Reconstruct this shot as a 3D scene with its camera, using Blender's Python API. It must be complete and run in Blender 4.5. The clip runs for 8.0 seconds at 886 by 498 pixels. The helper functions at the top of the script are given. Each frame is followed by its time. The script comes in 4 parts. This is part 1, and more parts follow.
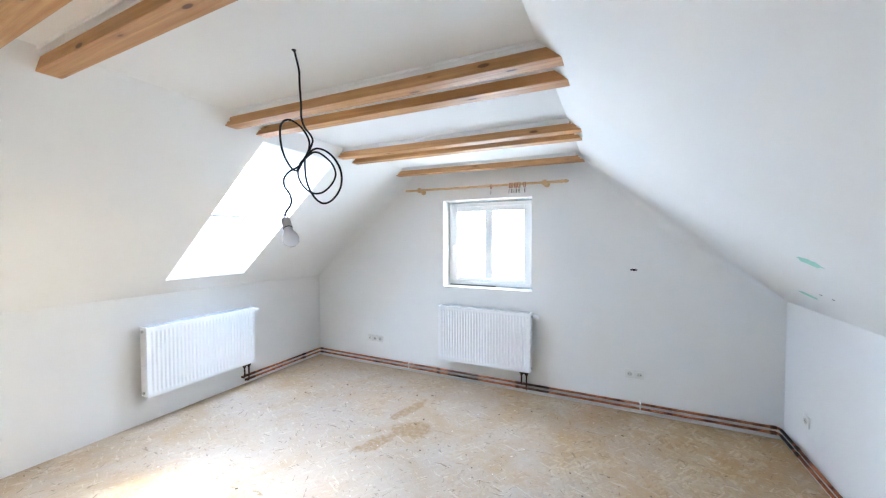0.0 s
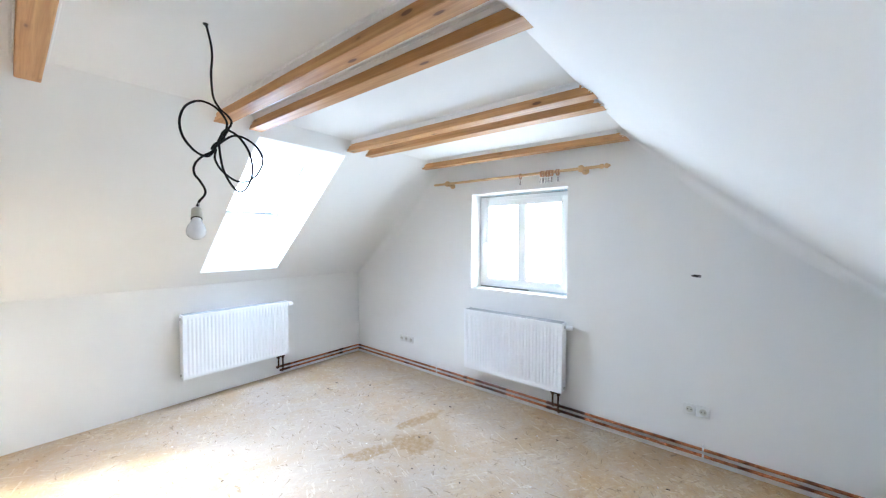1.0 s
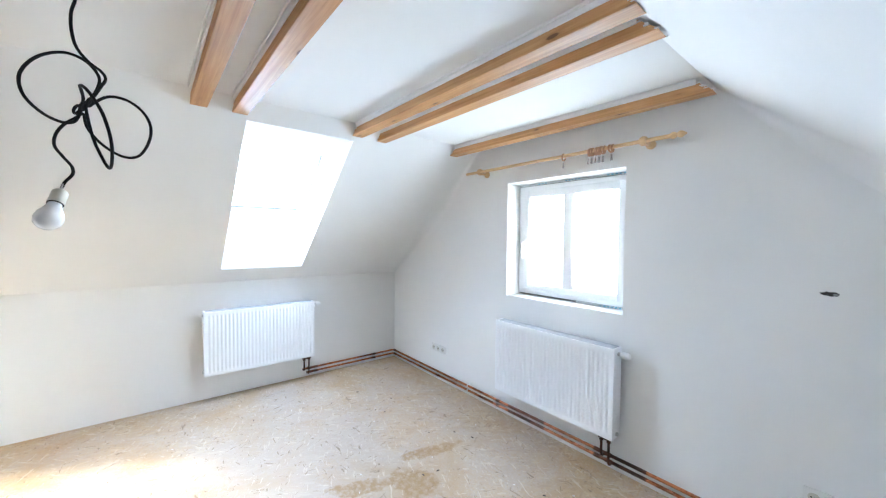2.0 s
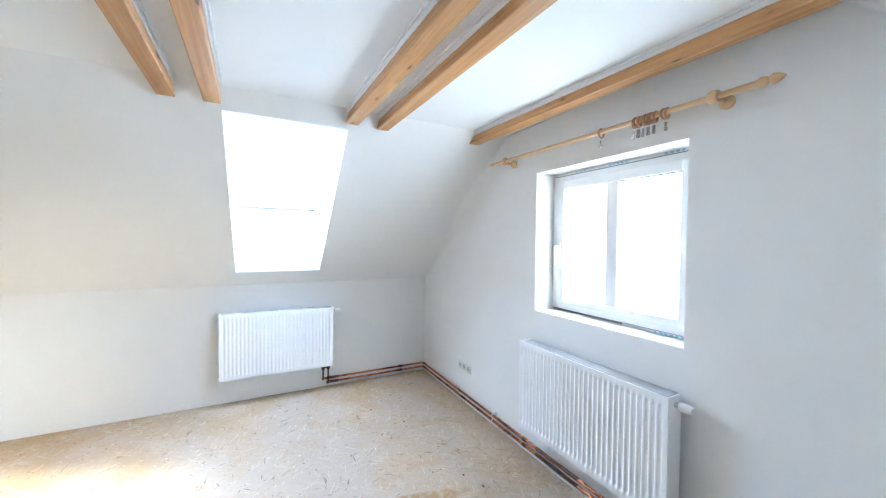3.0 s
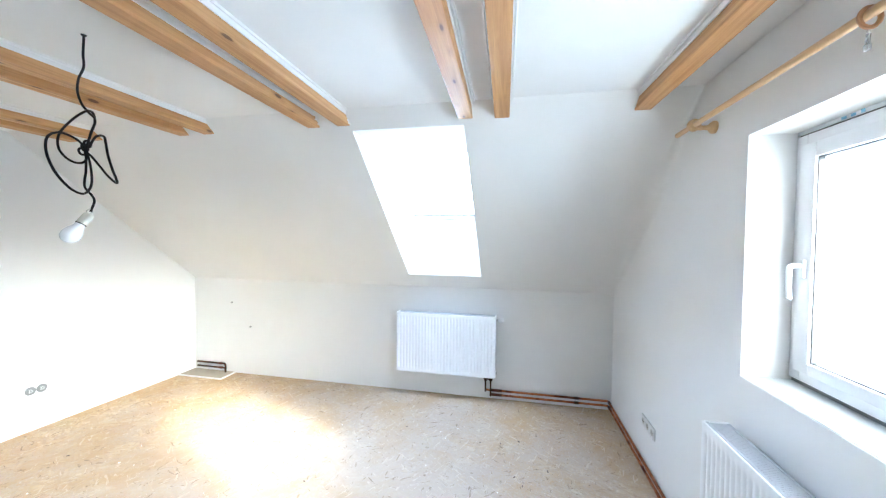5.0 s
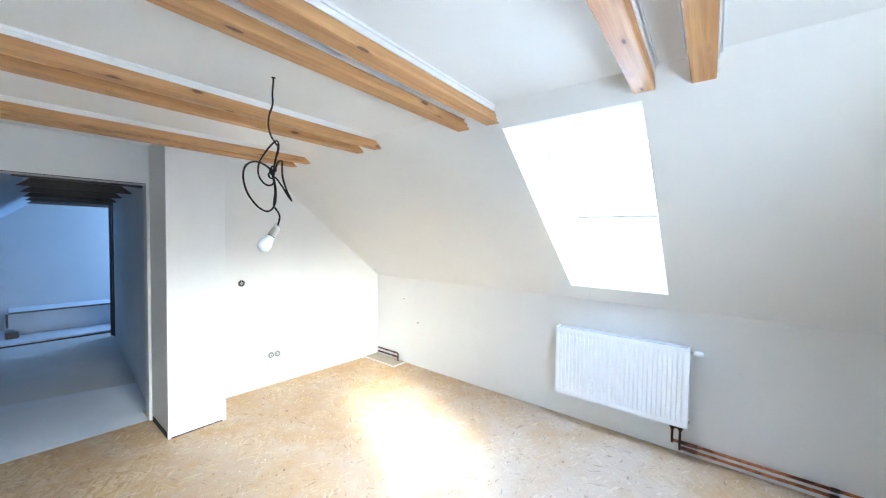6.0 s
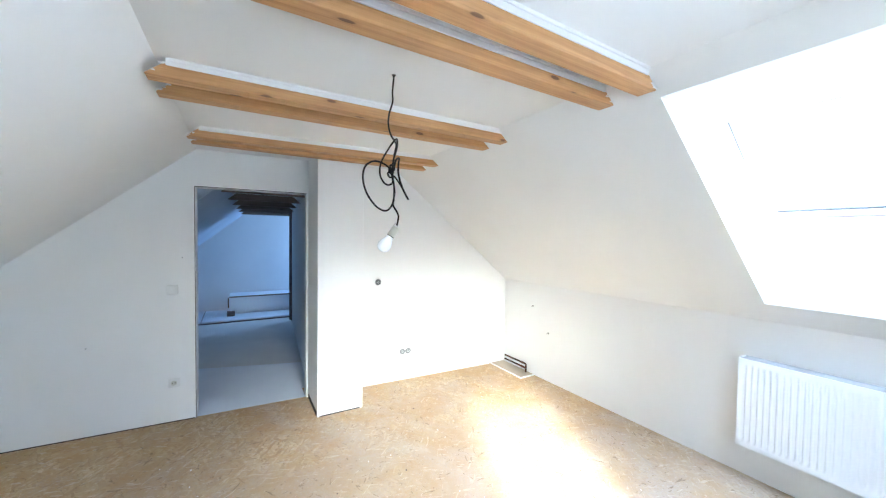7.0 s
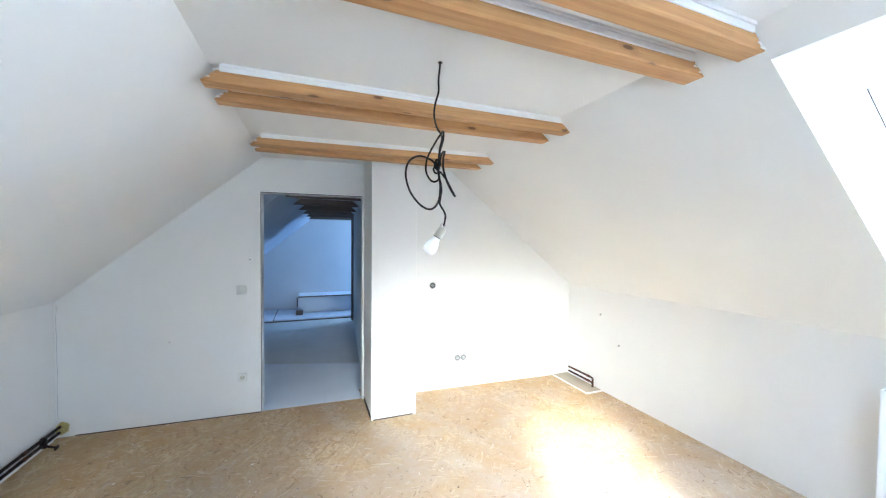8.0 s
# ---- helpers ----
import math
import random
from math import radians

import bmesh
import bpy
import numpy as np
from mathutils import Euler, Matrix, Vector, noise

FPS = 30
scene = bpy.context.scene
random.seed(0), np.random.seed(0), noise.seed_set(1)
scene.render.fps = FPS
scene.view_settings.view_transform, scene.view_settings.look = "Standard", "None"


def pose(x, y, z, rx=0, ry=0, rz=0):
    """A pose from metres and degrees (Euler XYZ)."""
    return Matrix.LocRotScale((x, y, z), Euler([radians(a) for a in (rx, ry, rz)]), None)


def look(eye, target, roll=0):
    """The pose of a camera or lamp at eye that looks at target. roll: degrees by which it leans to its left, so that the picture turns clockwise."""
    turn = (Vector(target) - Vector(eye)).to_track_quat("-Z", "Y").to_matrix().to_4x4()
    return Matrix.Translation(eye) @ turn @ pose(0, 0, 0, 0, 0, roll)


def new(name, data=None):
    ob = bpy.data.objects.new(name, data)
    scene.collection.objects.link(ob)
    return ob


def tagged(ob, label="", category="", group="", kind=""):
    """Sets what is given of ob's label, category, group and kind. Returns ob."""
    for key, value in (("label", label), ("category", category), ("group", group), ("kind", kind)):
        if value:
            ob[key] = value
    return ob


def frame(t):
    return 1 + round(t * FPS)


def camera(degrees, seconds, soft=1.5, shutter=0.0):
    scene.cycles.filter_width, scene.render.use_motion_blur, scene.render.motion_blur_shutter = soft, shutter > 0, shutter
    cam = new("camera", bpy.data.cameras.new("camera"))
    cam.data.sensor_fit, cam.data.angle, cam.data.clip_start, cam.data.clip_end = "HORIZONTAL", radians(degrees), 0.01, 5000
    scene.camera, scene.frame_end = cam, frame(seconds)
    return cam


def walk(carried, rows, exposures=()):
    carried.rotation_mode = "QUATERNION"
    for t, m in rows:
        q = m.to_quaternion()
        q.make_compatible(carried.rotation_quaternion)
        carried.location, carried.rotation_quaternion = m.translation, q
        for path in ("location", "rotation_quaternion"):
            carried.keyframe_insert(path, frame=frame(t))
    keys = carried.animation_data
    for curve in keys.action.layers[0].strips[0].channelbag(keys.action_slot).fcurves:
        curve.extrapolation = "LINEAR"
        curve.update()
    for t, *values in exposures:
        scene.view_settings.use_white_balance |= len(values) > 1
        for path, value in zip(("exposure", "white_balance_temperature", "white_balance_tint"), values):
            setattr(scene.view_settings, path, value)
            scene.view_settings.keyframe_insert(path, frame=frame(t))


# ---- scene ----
cam = camera(102.7, 8.0, soft=1.2)
PATH = [
    (0, (0.187, -0.029, 1.594), (-0.68, 1.773, 1.539), -0.1),
    (0.5, (0.410, 0.236, 1.582), (-0.644, 1.934, 1.530), 0.0),
    (1, (0.547, 0.561, 1.571), (-0.716, 2.109, 1.512), 0.2),
    (1.5, (0.548, 0.928, 1.558), (-0.867, 2.339, 1.488), 0.3),
    (1.7, (0.542, 1.054, 1.551), (-0.93, 2.406, 1.487), 0.4),
    (2.8, (0.39, 1.777, 1.555), (-1.358, 2.747, 1.495), 0.6),
    (3, (0.374, 1.885, 1.544), (-1.403, 2.803, 1.498), 0.6),
    (3.5, (0.322, 2.162, 1.555), (-1.565, 2.822, 1.51), 0.6),
    (4, (0.242, 2.42, 1.575), (-1.723, 2.794, 1.525), 0.6),
    (4.2, (0.208, 2.503, 1.573), (-1.776, 2.752, 1.53), 0.7),
    (5.3, (0.003, 2.747, 1.618), (-1.885, 2.09, 1.553), 0.7),
    (5.5, (-0.066, 2.745, 1.635), (-1.888, 1.923, 1.565), 0.8),
    (6, (-0.203, 2.732, 1.653), (-1.764, 1.486, 1.580), 0.9),
    (6.5, (-0.31, 2.688, 1.641), (-1.561, 1.128, 1.573), 0.8),
    (7, (-0.388, 2.599, 1.637), (-1.396, 0.873, 1.573), 0.8),
    (7.5, (-0.451, 2.519, 1.635), (-1.272, 0.697, 1.574), 0.6),
    (8, (-0.5, 2.482, 1.629), (-1.203, 0.611, 1.578), 0.5),
]
EXPOSURES = [(0, 2.79, 5480, 8), (4, 2.73, 5350, 6), (6, 2.75, 5370, 6), (8, 2.84, 5380, 6)]
walk(cam, [(t, look(eye, target, roll)) for t, eye, target, roll in PATH], EXPOSURES)


# ---- world, sun, large lights ----
SUN_WAY = Vector((-0.90, -2.15, -1.0)).normalized()
world = bpy.data.worlds.new("world")
scene.world = world
world.use_nodes = True
wn = world.node_tree
bg = wn.nodes["Background"]
sky = wn.nodes.new("ShaderNodeTexSky")
sky.sky_type, sky.sun_disc = "NISHITA", False
sky.sun_elevation, sky.sun_rotation = math.asin(-SUN_WAY.z), math.atan2(-SUN_WAY.x, -SUN_WAY.y)
sky.air_density, sky.dust_density, sky.ozone_density = 1.0, 2.0, 1.0
wn.links.new(sky.outputs[0], bg.inputs[0])
bg.inputs[1].default_value = 0.12
sun = new("sun", bpy.data.lights.new("sun", "SUN"))
sun.data.energy, sun.data.angle, sun.data.color = 3.1, radians(6.0), (1.0, 0.89, 0.68)
sun.matrix_world = look((0, 0, 0), SUN_WAY)


def daylight(name, m, w, h, power, colour):
    """The sky's light in a window's opening, or an added lamp; m looks into the room."""
    lamp = new(name, bpy.data.lights.new(name, "AREA"))
    lamp.data.shape, lamp.data.size, lamp.data.size_y, lamp.data.energy, lamp.data.color = "RECTANGLE", w, h, power, colour
    lamp.matrix_world = m
    return lamp


# ---- plan ----
XL, XR, YG, CEIL = -3.48, 1.42, 3.64, 2.382     # left wall, right wall, gable wall, ceiling
KNEE_L, RISE_L = 1.105, 0.822                   # left knee wall and slope
KNEE_R, RISE_R = 1.10, 0.847                     # right knee wall and slope
XCL, XCR = XL + (CEIL - KNEE_L) / RISE_L, XR - (CEIL - KNEE_R) / RISE_R
HALL_END = -6.35
WIN = (-1.575, -0.567, 1.05, 2.03)              # gable window opening
DOOR = (-0.992, -0.078, 2.052)                  # doorway
SKY_Y, SKY_X = (1.69, 2.41), (-3.315, -2.045)   # roof window opening in the plaster
SLAB, PANE_X = 0.42, (-3.049, -2.439)            # roof build-up, and the narrower opening in the roof itself


def y_door(x):
    """The door wall stands a little askew."""
    return -1.17 - 0.045 * (x + 0.5)


def z_left(x):
    return KNEE_L + (x - XL) * RISE_L


def z_right(x):
    return KNEE_R + (XR - x) * RISE_R


# the bright hazy sky in the openings
HAZE = (0.82, 0.92, 1.0)
roof_n = Vector((-RISE_L, 0, 1)).normalized()
sx, sy = sum(PANE_X) / 2, sum(SKY_Y) / 2
mid = Vector((sx, sy, z_left(sx))) + roof_n * 0.485
daylight("roof_window_light", look(mid, mid - roof_n), 0.78, 0.90, 8.2, (0.74, 0.85, 1.0))
mid = Vector(((WIN[0] + WIN[1]) / 2, 4.0, (WIN[2] + WIN[3]) / 2 + 0.04))
daylight("gable_window_light", look(mid, mid + Vector((0, -1, -0.20))), 1.70, 1.30, 11.0, HAZE)
# the glare of the hazy sky round the sun, which falls in through the gable window
glare_eye = Vector((0.12, 9.0, 3.40))
glare = daylight("sun_haze_light", look(glare_eye, (-1.3, 3.6, 1.9)), 3.6, 2.3, 96.0, (1.0, 0.93, 0.80))
glare.data.spread = radians(60)
# unseen fill lamp, added in an invented side opening to brighten the passage
daylight("side_window_light", look((-2.70, -5.6, 1.4), (-1.0, -5.6, 1.4)), 0.9, 0.95, 5.4, (0.46, 0.68, 1.0))


# ---- materials ----
def material(name, colour=(0.8, 0.8, 0.8), rough=0.5, metal=0.0):
    m = bpy.data.materials.new(name)
    m.use_nodes = True
    b = m.node_tree.nodes["Principled BSDF"]
    b.inputs["Base Color"].default_value = (*colour, 1)
    b.inputs["Roughness"].default_value, b.inputs["Metallic"].default_value = rough, metal
    return m


class Nodes:
    """Short names for building a node tree."""

    def __init__(self, m):
        self.t = m.node_tree
        self.b = self.t.nodes["Principled BSDF"]

    def add(self, kind, **inputs):
        n = self.t.nodes.new(kind)
        for key, value in inputs.items():
            self.put(n, key.replace("_", " "), value)
        return n

    def put(self, n, key, value):
        if isinstance(value, bpy.types.NodeSocket):
            self.t.links.new(value, n.inputs[key])
        else:
            n.inputs[key].default_value = value

    def coords(self, scale=(1, 1, 1), turn=0.0, world_space=False):
        if world_space:
            src = self.add("ShaderNodeNewGeometry").outputs["Position"]
        else:
            src = self.add("ShaderNodeTexCoord").outputs["Object"]
        n = self.add("ShaderNodeMapping", Vector=src)
        n.inputs["Scale"].default_value = scale
        n.inputs["Rotation"].default_value = (0, 0, turn)
        return n.outputs[0]

    def noise(self, vec, scale, detail=4.0, rough=0.55, distort=0.0):
        n = self.add("ShaderNodeTexNoise", Vector=vec, Scale=scale, Detail=detail, Roughness=rough, Distortion=distort)
        return n.outputs[0]

    def ramp(self, fac, *stops):
        n = self.add("ShaderNodeValToRGB", Fac=fac)
        e = n.color_ramp.elements
        while len(e) < len(stops):
            e.new(0.5)
        for k, (p, c) in enumerate(stops):
            e[k].position = p
            e[k].color = (c, c, c, 1) if isinstance(c, (int, float)) else (*c, 1)
        return n.outputs[0]

    def mix(self, fac, a, b, mode="MIX"):
        n = self.t.nodes.new("ShaderNodeMix")
        n.data_type, n.blend_type = "RGBA", mode
        for key, value in ((0, fac), (6, a), (7, b)):
            if isinstance(value, bpy.types.NodeSocket):
                self.t.links.new(value, n.inputs[key])
            elif key == 0:
                n.inputs[0].default_value = value
            else:
                n.inputs[key].default_value = (*value, 1)
        return n.outputs[2]

    def math(self, op, a, b=0.0, c=0.0):
        n = self.t.nodes.new("ShaderNodeMath")
        n.operation = op
        for k, value in enumerate((a, b, c)):
            if isinstance(value, bpy.types.NodeSocket):
                self.t.links.new(value, n.inputs[k])
            else:
                n.inputs[k].default_value = value
        return n.outputs[0]

    def colour(self, c):
        self.put(self.b, "Base Color", c)

    def rough(self, r):
        self.put(self.b, "Roughness", r)

    def bump(self, height, strength=0.2, distance=0.01):
        n = self.add("ShaderNodeBump", Height=height, Strength=strength, Distance=distance)
        self.put(self.b, "Normal", n.outputs[0])


def plaster_paint(name, base, dirt):
    m = material(name, base, 0.85)
    n = Nodes(m)
    v = n.coords(world_space=True)
    large, fine = n.noise(v, 0.9, 3), n.noise(v, 45, 5)
    c = n.mix(n.ramp(large, (0.35, 0.0), (0.7, 1.0)), base, dirt)
    speck = n.ramp(n.noise(v, 14, 6, 0.7), (0.70, 0.0), (0.80, 0.35))
    n.colour(n.mix(speck, c, tuple(0.86 * k for k in dirt)))
    h = n.math("ADD", n.math("MULTIPLY", large, 1.5), n.math("MULTIPLY", fine, 0.35))
    h = n.math("ADD", h, n.math("MULTIPLY", n.noise(v, 5, 2), 0.7))
    n.bump(h, 0.22, 0.006)
    return m


PLASTER = plaster_paint("white_plaster", (0.83, 0.825, 0.81), (0.80, 0.79, 0.77))
CEILING_PAINT = plaster_paint("ceiling_paint", (0.83, 0.825, 0.81), (0.80, 0.795, 0.78))
# Slope colour carries the passage's blue shade, against light spilling through the doorway.
DIM_BLUE_SLOPE = plaster_paint("dim_blue_slope", (0.50, 0.57, 0.68), (0.44, 0.51, 0.62))
# The passage's cool, dim daylight is mixed into its white plaster.
COOL_LIT_PLASTER = plaster_paint("cool_lit_plaster", (0.72, 0.74, 0.77), (0.64, 0.67, 0.71))


def strand_board():
    m = material("strand_board", (0.5, 0.4, 0.28), 0.62)
    n = Nodes(m)
    v = n.coords(world_space=True)
    warp = n.mix(0.03, v, n.add("ShaderNodeTexNoise", Vector=v, Scale=9.0).outputs[1], "ADD")
    layers = []
    for turn, sx, sy in ((0.35, 56, 11), (1.45, 52, 10), (2.55, 60, 12)):
        mp = n.add("ShaderNodeMapping", Vector=warp)
        mp.vector_type = "TEXTURE"
        mp.inputs["Rotation"].default_value, mp.inputs["Scale"].default_value = (0, 0, turn), (1 / sx, 1 / sy, 1)
        vo = n.add("ShaderNodeTexVoronoi", Vector=mp.outputs[0], Scale=1.0)
        split = n.add("ShaderNodeSeparateColor", Color=vo.outputs["Color"])
        layers.append((split.outputs[0], split.outputs[1]))
    value = n.mix(n.math("GREATER_THAN", layers[0][1], 0.45), layers[1][0], layers[0][0])
    value = n.mix(n.math("GREATER_THAN", layers[2][1], 0.62), value, layers[2][0])
    tone = n.ramp(value, (0.0, (0.37, 0.235, 0.105)), (0.12, (0.43, 0.285, 0.135)), (0.40, (0.49, 0.34, 0.175)), (0.75, (0.54, 0.395, 0.22)), (1.0, (0.64, 0.50, 0.31)))
    # warmer, resin-brown places
    warm = n.ramp(n.noise(v, 2.3, 6, 0.65, 0.5), (0.42, 0.0), (0.60, 0.75))
    tone = n.mix(warm, tone, (0.43, 0.26, 0.095))
    flake = n.ramp(n.noise(v, 13, 5, 0.7, 1.2), (0.57, 0.0), (0.66, 0.75))
    tone = n.mix(flake, tone, (0.44, 0.245, 0.075))

    # ragged slivers of bark and pale wood
    def slivers(turn, sx, sy, low, high):
        mp = n.add("ShaderNodeMapping", Vector=warp)
        mp.vector_type = "TEXTURE"
        mp.inputs["Rotation"].default_value, mp.inputs["Scale"].default_value = (0, 0, turn), (1 / sx, 1 / sy, 1)
        return n.ramp(n.noise(mp.outputs[0], 1.0, 4, 0.6, 0.8), (low, 0.0), (high, 1.0))
    dark = n.math("MAXIMUM", slivers(0.5, 40, 11, 0.65, 0.68), n.math("MAXIMUM", slivers(1.6, 34, 9, 0.65, 0.68), slivers(2.7, 38, 10, 0.65, 0.685)))
    pale = n.math("MAXIMUM", slivers(1.2, 46, 8, 0.61, 0.66), slivers(2.4, 44, 9, 0.62, 0.67))
    # plaster dust trodden in, with the lit middle of the room painted paler
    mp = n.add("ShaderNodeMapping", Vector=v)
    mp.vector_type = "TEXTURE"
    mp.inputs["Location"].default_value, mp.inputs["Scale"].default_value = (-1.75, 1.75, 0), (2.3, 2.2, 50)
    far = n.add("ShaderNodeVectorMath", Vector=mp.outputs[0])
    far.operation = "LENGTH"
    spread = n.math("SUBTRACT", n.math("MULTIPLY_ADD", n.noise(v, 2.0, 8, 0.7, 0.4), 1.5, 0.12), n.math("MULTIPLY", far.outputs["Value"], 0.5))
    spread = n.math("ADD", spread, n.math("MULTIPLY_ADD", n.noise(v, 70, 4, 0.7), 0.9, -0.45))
    dust_and_glow = n.ramp(spread, (0.10, 0.03), (0.70, 0.72))
    tone = n.mix(dust_and_glow, tone, (0.475, 0.425, 0.385))
    # brown places where the dust has been swept away
    swept = n.ramp(n.noise(v, 1.3, 7, 0.68, 0.8), (0.47, 0.0), (0.64, 0.55))
    tone = n.mix(swept, tone, (0.42, 0.28, 0.135))
    tone = n.mix(n.math("MULTIPLY", dark, 0.62), tone, (0.16, 0.10, 0.05))
    tone = n.mix(n.math("MULTIPLY", pale, 0.42), tone, (0.70, 0.62, 0.49))
    smears = n.ramp(n.noise(v, 7, 8, 0.72, 0.6), (0.63, 0.0), (0.74, 0.45))
    tone = n.mix(smears, tone, (0.66, 0.63, 0.61))
    drops = n.ramp(n.noise(v, 34, 3, 0.6), (0.765, 0.0), (0.79, 0.7))
    tone = n.mix(drops, tone, (0.78, 0.77, 0.75))
    # an old glue stain
    def blob(x, y, rx, ry, turn):
        mp = n.add("ShaderNodeMapping", Vector=warp)
        mp.vector_type = "TEXTURE"
        mp.inputs["Location"].default_value, mp.inputs["Rotation"].default_value, mp.inputs["Scale"].default_value = (x, y, 0), (0, 0, turn), (rx, ry, 50)
        d = n.add("ShaderNodeVectorMath", **{"Vector": mp.outputs[0]})
        d.operation = "LENGTH"
        wob = n.math("MULTIPLY_ADD", n.noise(v, 11, 4), 1.3, d.outputs["Value"])
        return n.ramp(n.math("MULTIPLY", wob, 0.5), (0.70, 1.0), (0.80, 0.0))
    stain = n.math("MAXIMUM", blob(-1.50, 2.80, 0.24, 0.07, 1.35), blob(-1.30, 2.52, 0.21, 0.14, 0.5))
    stain = n.math("MAXIMUM", stain, blob(-1.46, 2.22, 0.22, 0.08, 1.2))
    stain = n.math("MULTIPLY", stain, n.ramp(n.noise(v, 26, 5, 0.7), (0.38, 0.15), (0.56, 0.85)))
    tone = n.mix(stain, tone, (0.34, 0.215, 0.09))
    n.colour(tone)
    n.rough(n.ramp(value, (0, 0.5), (1, 0.72)))
    n.bump(n.math("ADD", n.math("SUBTRACT", value, dark), n.math("MULTIPLY", n.noise(v, 120, 2), 0.4)), 0.35, 0.003)
    return m


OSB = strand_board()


def timber(name, light, dark, knot, rough=0.5):
    m = material(name, light, rough)
    n = Nodes(m)
    oi = n.add("ShaderNodeObjectInfo").outputs["Random"]
    shift = n.add("ShaderNodeCombineXYZ", X=n.math("MULTIPLY", oi, 7.3), Y=n.math("MULTIPLY", oi, 3.1), Z=n.math("MULTIPLY", oi, 5.7))
    tc = n.add("ShaderNodeTexCoord").outputs["Object"]
    v = n.add("ShaderNodeVectorMath")
    v.operation = "ADD"
    n.t.links.new(tc, v.inputs[0])
    n.t.links.new(shift.outputs[0], v.inputs[1])
    v = v.outputs[0]

    def stretched(s):
        mp = n.add("ShaderNodeMapping", Vector=v)
        mp.inputs["Scale"].default_value = s
        return mp.outputs[0]
    grain = n.noise(stretched((1.1, 30, 30)), 1.5, 6, 0.6, 0.6)
    fine = n.noise(stretched((6, 220, 220)), 1.0, 3)
    c = n.mix(n.ramp(grain, (0.3, 0.0), (0.7, 1.0)), light, dark)
    c = n.mix(n.ramp(fine, (0.55, 0.0), (0.75, 0.35)), c, tuple(0.7 * k for k in dark))
    vo = n.add("ShaderNodeTexVoronoi", Vector=stretched((4.0, 13, 13)), Scale=1.0, Randomness=1.0)
    spot = n.ramp(vo.outputs["Distance"], (0.09, 1.0), (0.13, 0.0))
    ring = n.ramp(vo.outputs["Distance"], (0.12, 0.45), (0.24, 0.0))
    c = n.mix(ring, c, tuple(0.8 * k for k in dark))
    n.colour(n.mix(n.math("MULTIPLY", spot, 0.85), c, knot))
    n.rough(n.ramp(grain, (0.2, rough - 0.08), (0.8, rough + 0.1)))
    n.bump(grain, 0.12, 0.003)
    return m


PINE = timber("pine_beam", (0.62, 0.350, 0.138), (0.42, 0.205, 0.068), (0.10, 0.038, 0.016), 0.5)
# Dark wood; for the passage beams their lack of light is in this colour.
DARK_UNLIT_WOOD = timber("dark_unlit_wood", (0.16, 0.12, 0.10), (0.10, 0.075, 0.06), (0.05, 0.035, 0.03), 0.7)
BEECH = timber("lacquered_beech", (0.68, 0.47, 0.25), (0.60, 0.39, 0.19), (0.45, 0.27, 0.12), 0.35)
RING_WOOD = timber("dark_ring_wood", (0.42, 0.22, 0.10), (0.34, 0.16, 0.07), (0.2, 0.1, 0.05), 0.4)


def enamel(name, c, rough):
    m = material(name, c, rough)
    n = Nodes(m)
    v = n.coords()
    n.colour(n.mix(n.ramp(n.noise(v, 6, 5), (0.4, 0.0), (0.75, 1.0)), c, tuple(0.95 * k for k in c)))
    n.rough(n.ramp(n.noise(v, 30, 3), (0.3, rough - 0.05), (0.7, rough + 0.08)))
    return m


def gloss_paint(name, c, rough):
    """Smooth factory paint with a faint clouding."""
    m = material(name, c, rough)
    n = Nodes(m)
    v = n.coords()
    n.colour(n.mix(n.ramp(n.noise(v, 3, 3), (0.35, 0.0), (0.75, 1.0)), c, tuple(0.97 * k for k in c)))
    return m


ENAMEL = gloss_paint("radiator_enamel", (0.87, 0.88, 0.89), 0.34)
PVC = gloss_paint("white_window_plastic", (0.85, 0.86, 0.875), 0.36)
SWITCH_WHITE = enamel("socket_plastic", (0.76, 0.755, 0.73), 0.3)
GRILLE = enamel("grille_grey", (0.44, 0.46, 0.49), 0.5)
RAW_PLASTER = plaster_paint("raw_sill_plaster", (0.60, 0.61, 0.60), (0.50, 0.51, 0.51))
RUBBER = material("black_gasket", (0.02, 0.02, 0.022), 0.6)
BLACK = material("dark_gap", (0.03, 0.028, 0.026), 0.9)
CABLE = enamel("black_cable_sheath", (0.006, 0.006, 0.007), 0.55)
CABLE.node_tree.nodes["Principled BSDF"].inputs["Specular IOR Level"].default_value = 0.2
STEEL = material("zinc_steel", (0.55, 0.55, 0.54), 0.4, 1.0)
BOX_GREY = enamel("junction_box_grey", (0.20, 0.20, 0.20), 0.6)
FOAM = enamel("yellow_foam", (0.62, 0.52, 0.22), 0.9)
FOIL_BLUE = enamel("printed_film_blue", (0.25, 0.55, 0.72), 0.5)
FILM = enamel("protective_film", (0.72, 0.76, 0.78), 0.3)
SOCKET_GREY = enamel("lamp_holder", (0.56, 0.54, 0.47), 0.45)
BOARD = enamel("floor_plate_board", (0.46, 0.40, 0.31), 0.8)
CAULK = enamel("white_edge", (0.80, 0.79, 0.77), 0.7)
GREEN = material("green_filler", (0.38, 0.68, 0.57), 0.85)
SCREED = plaster_paint("hall_board_floor", (0.66, 0.665, 0.65), (0.55, 0.555, 0.545))
# Pale boards of the passage, tinted with the blue daylight falling there.
BLUE_LIT_BOARD = plaster_paint("gypsum_sheet", (0.76, 0.81, 0.88), (0.68, 0.74, 0.82))


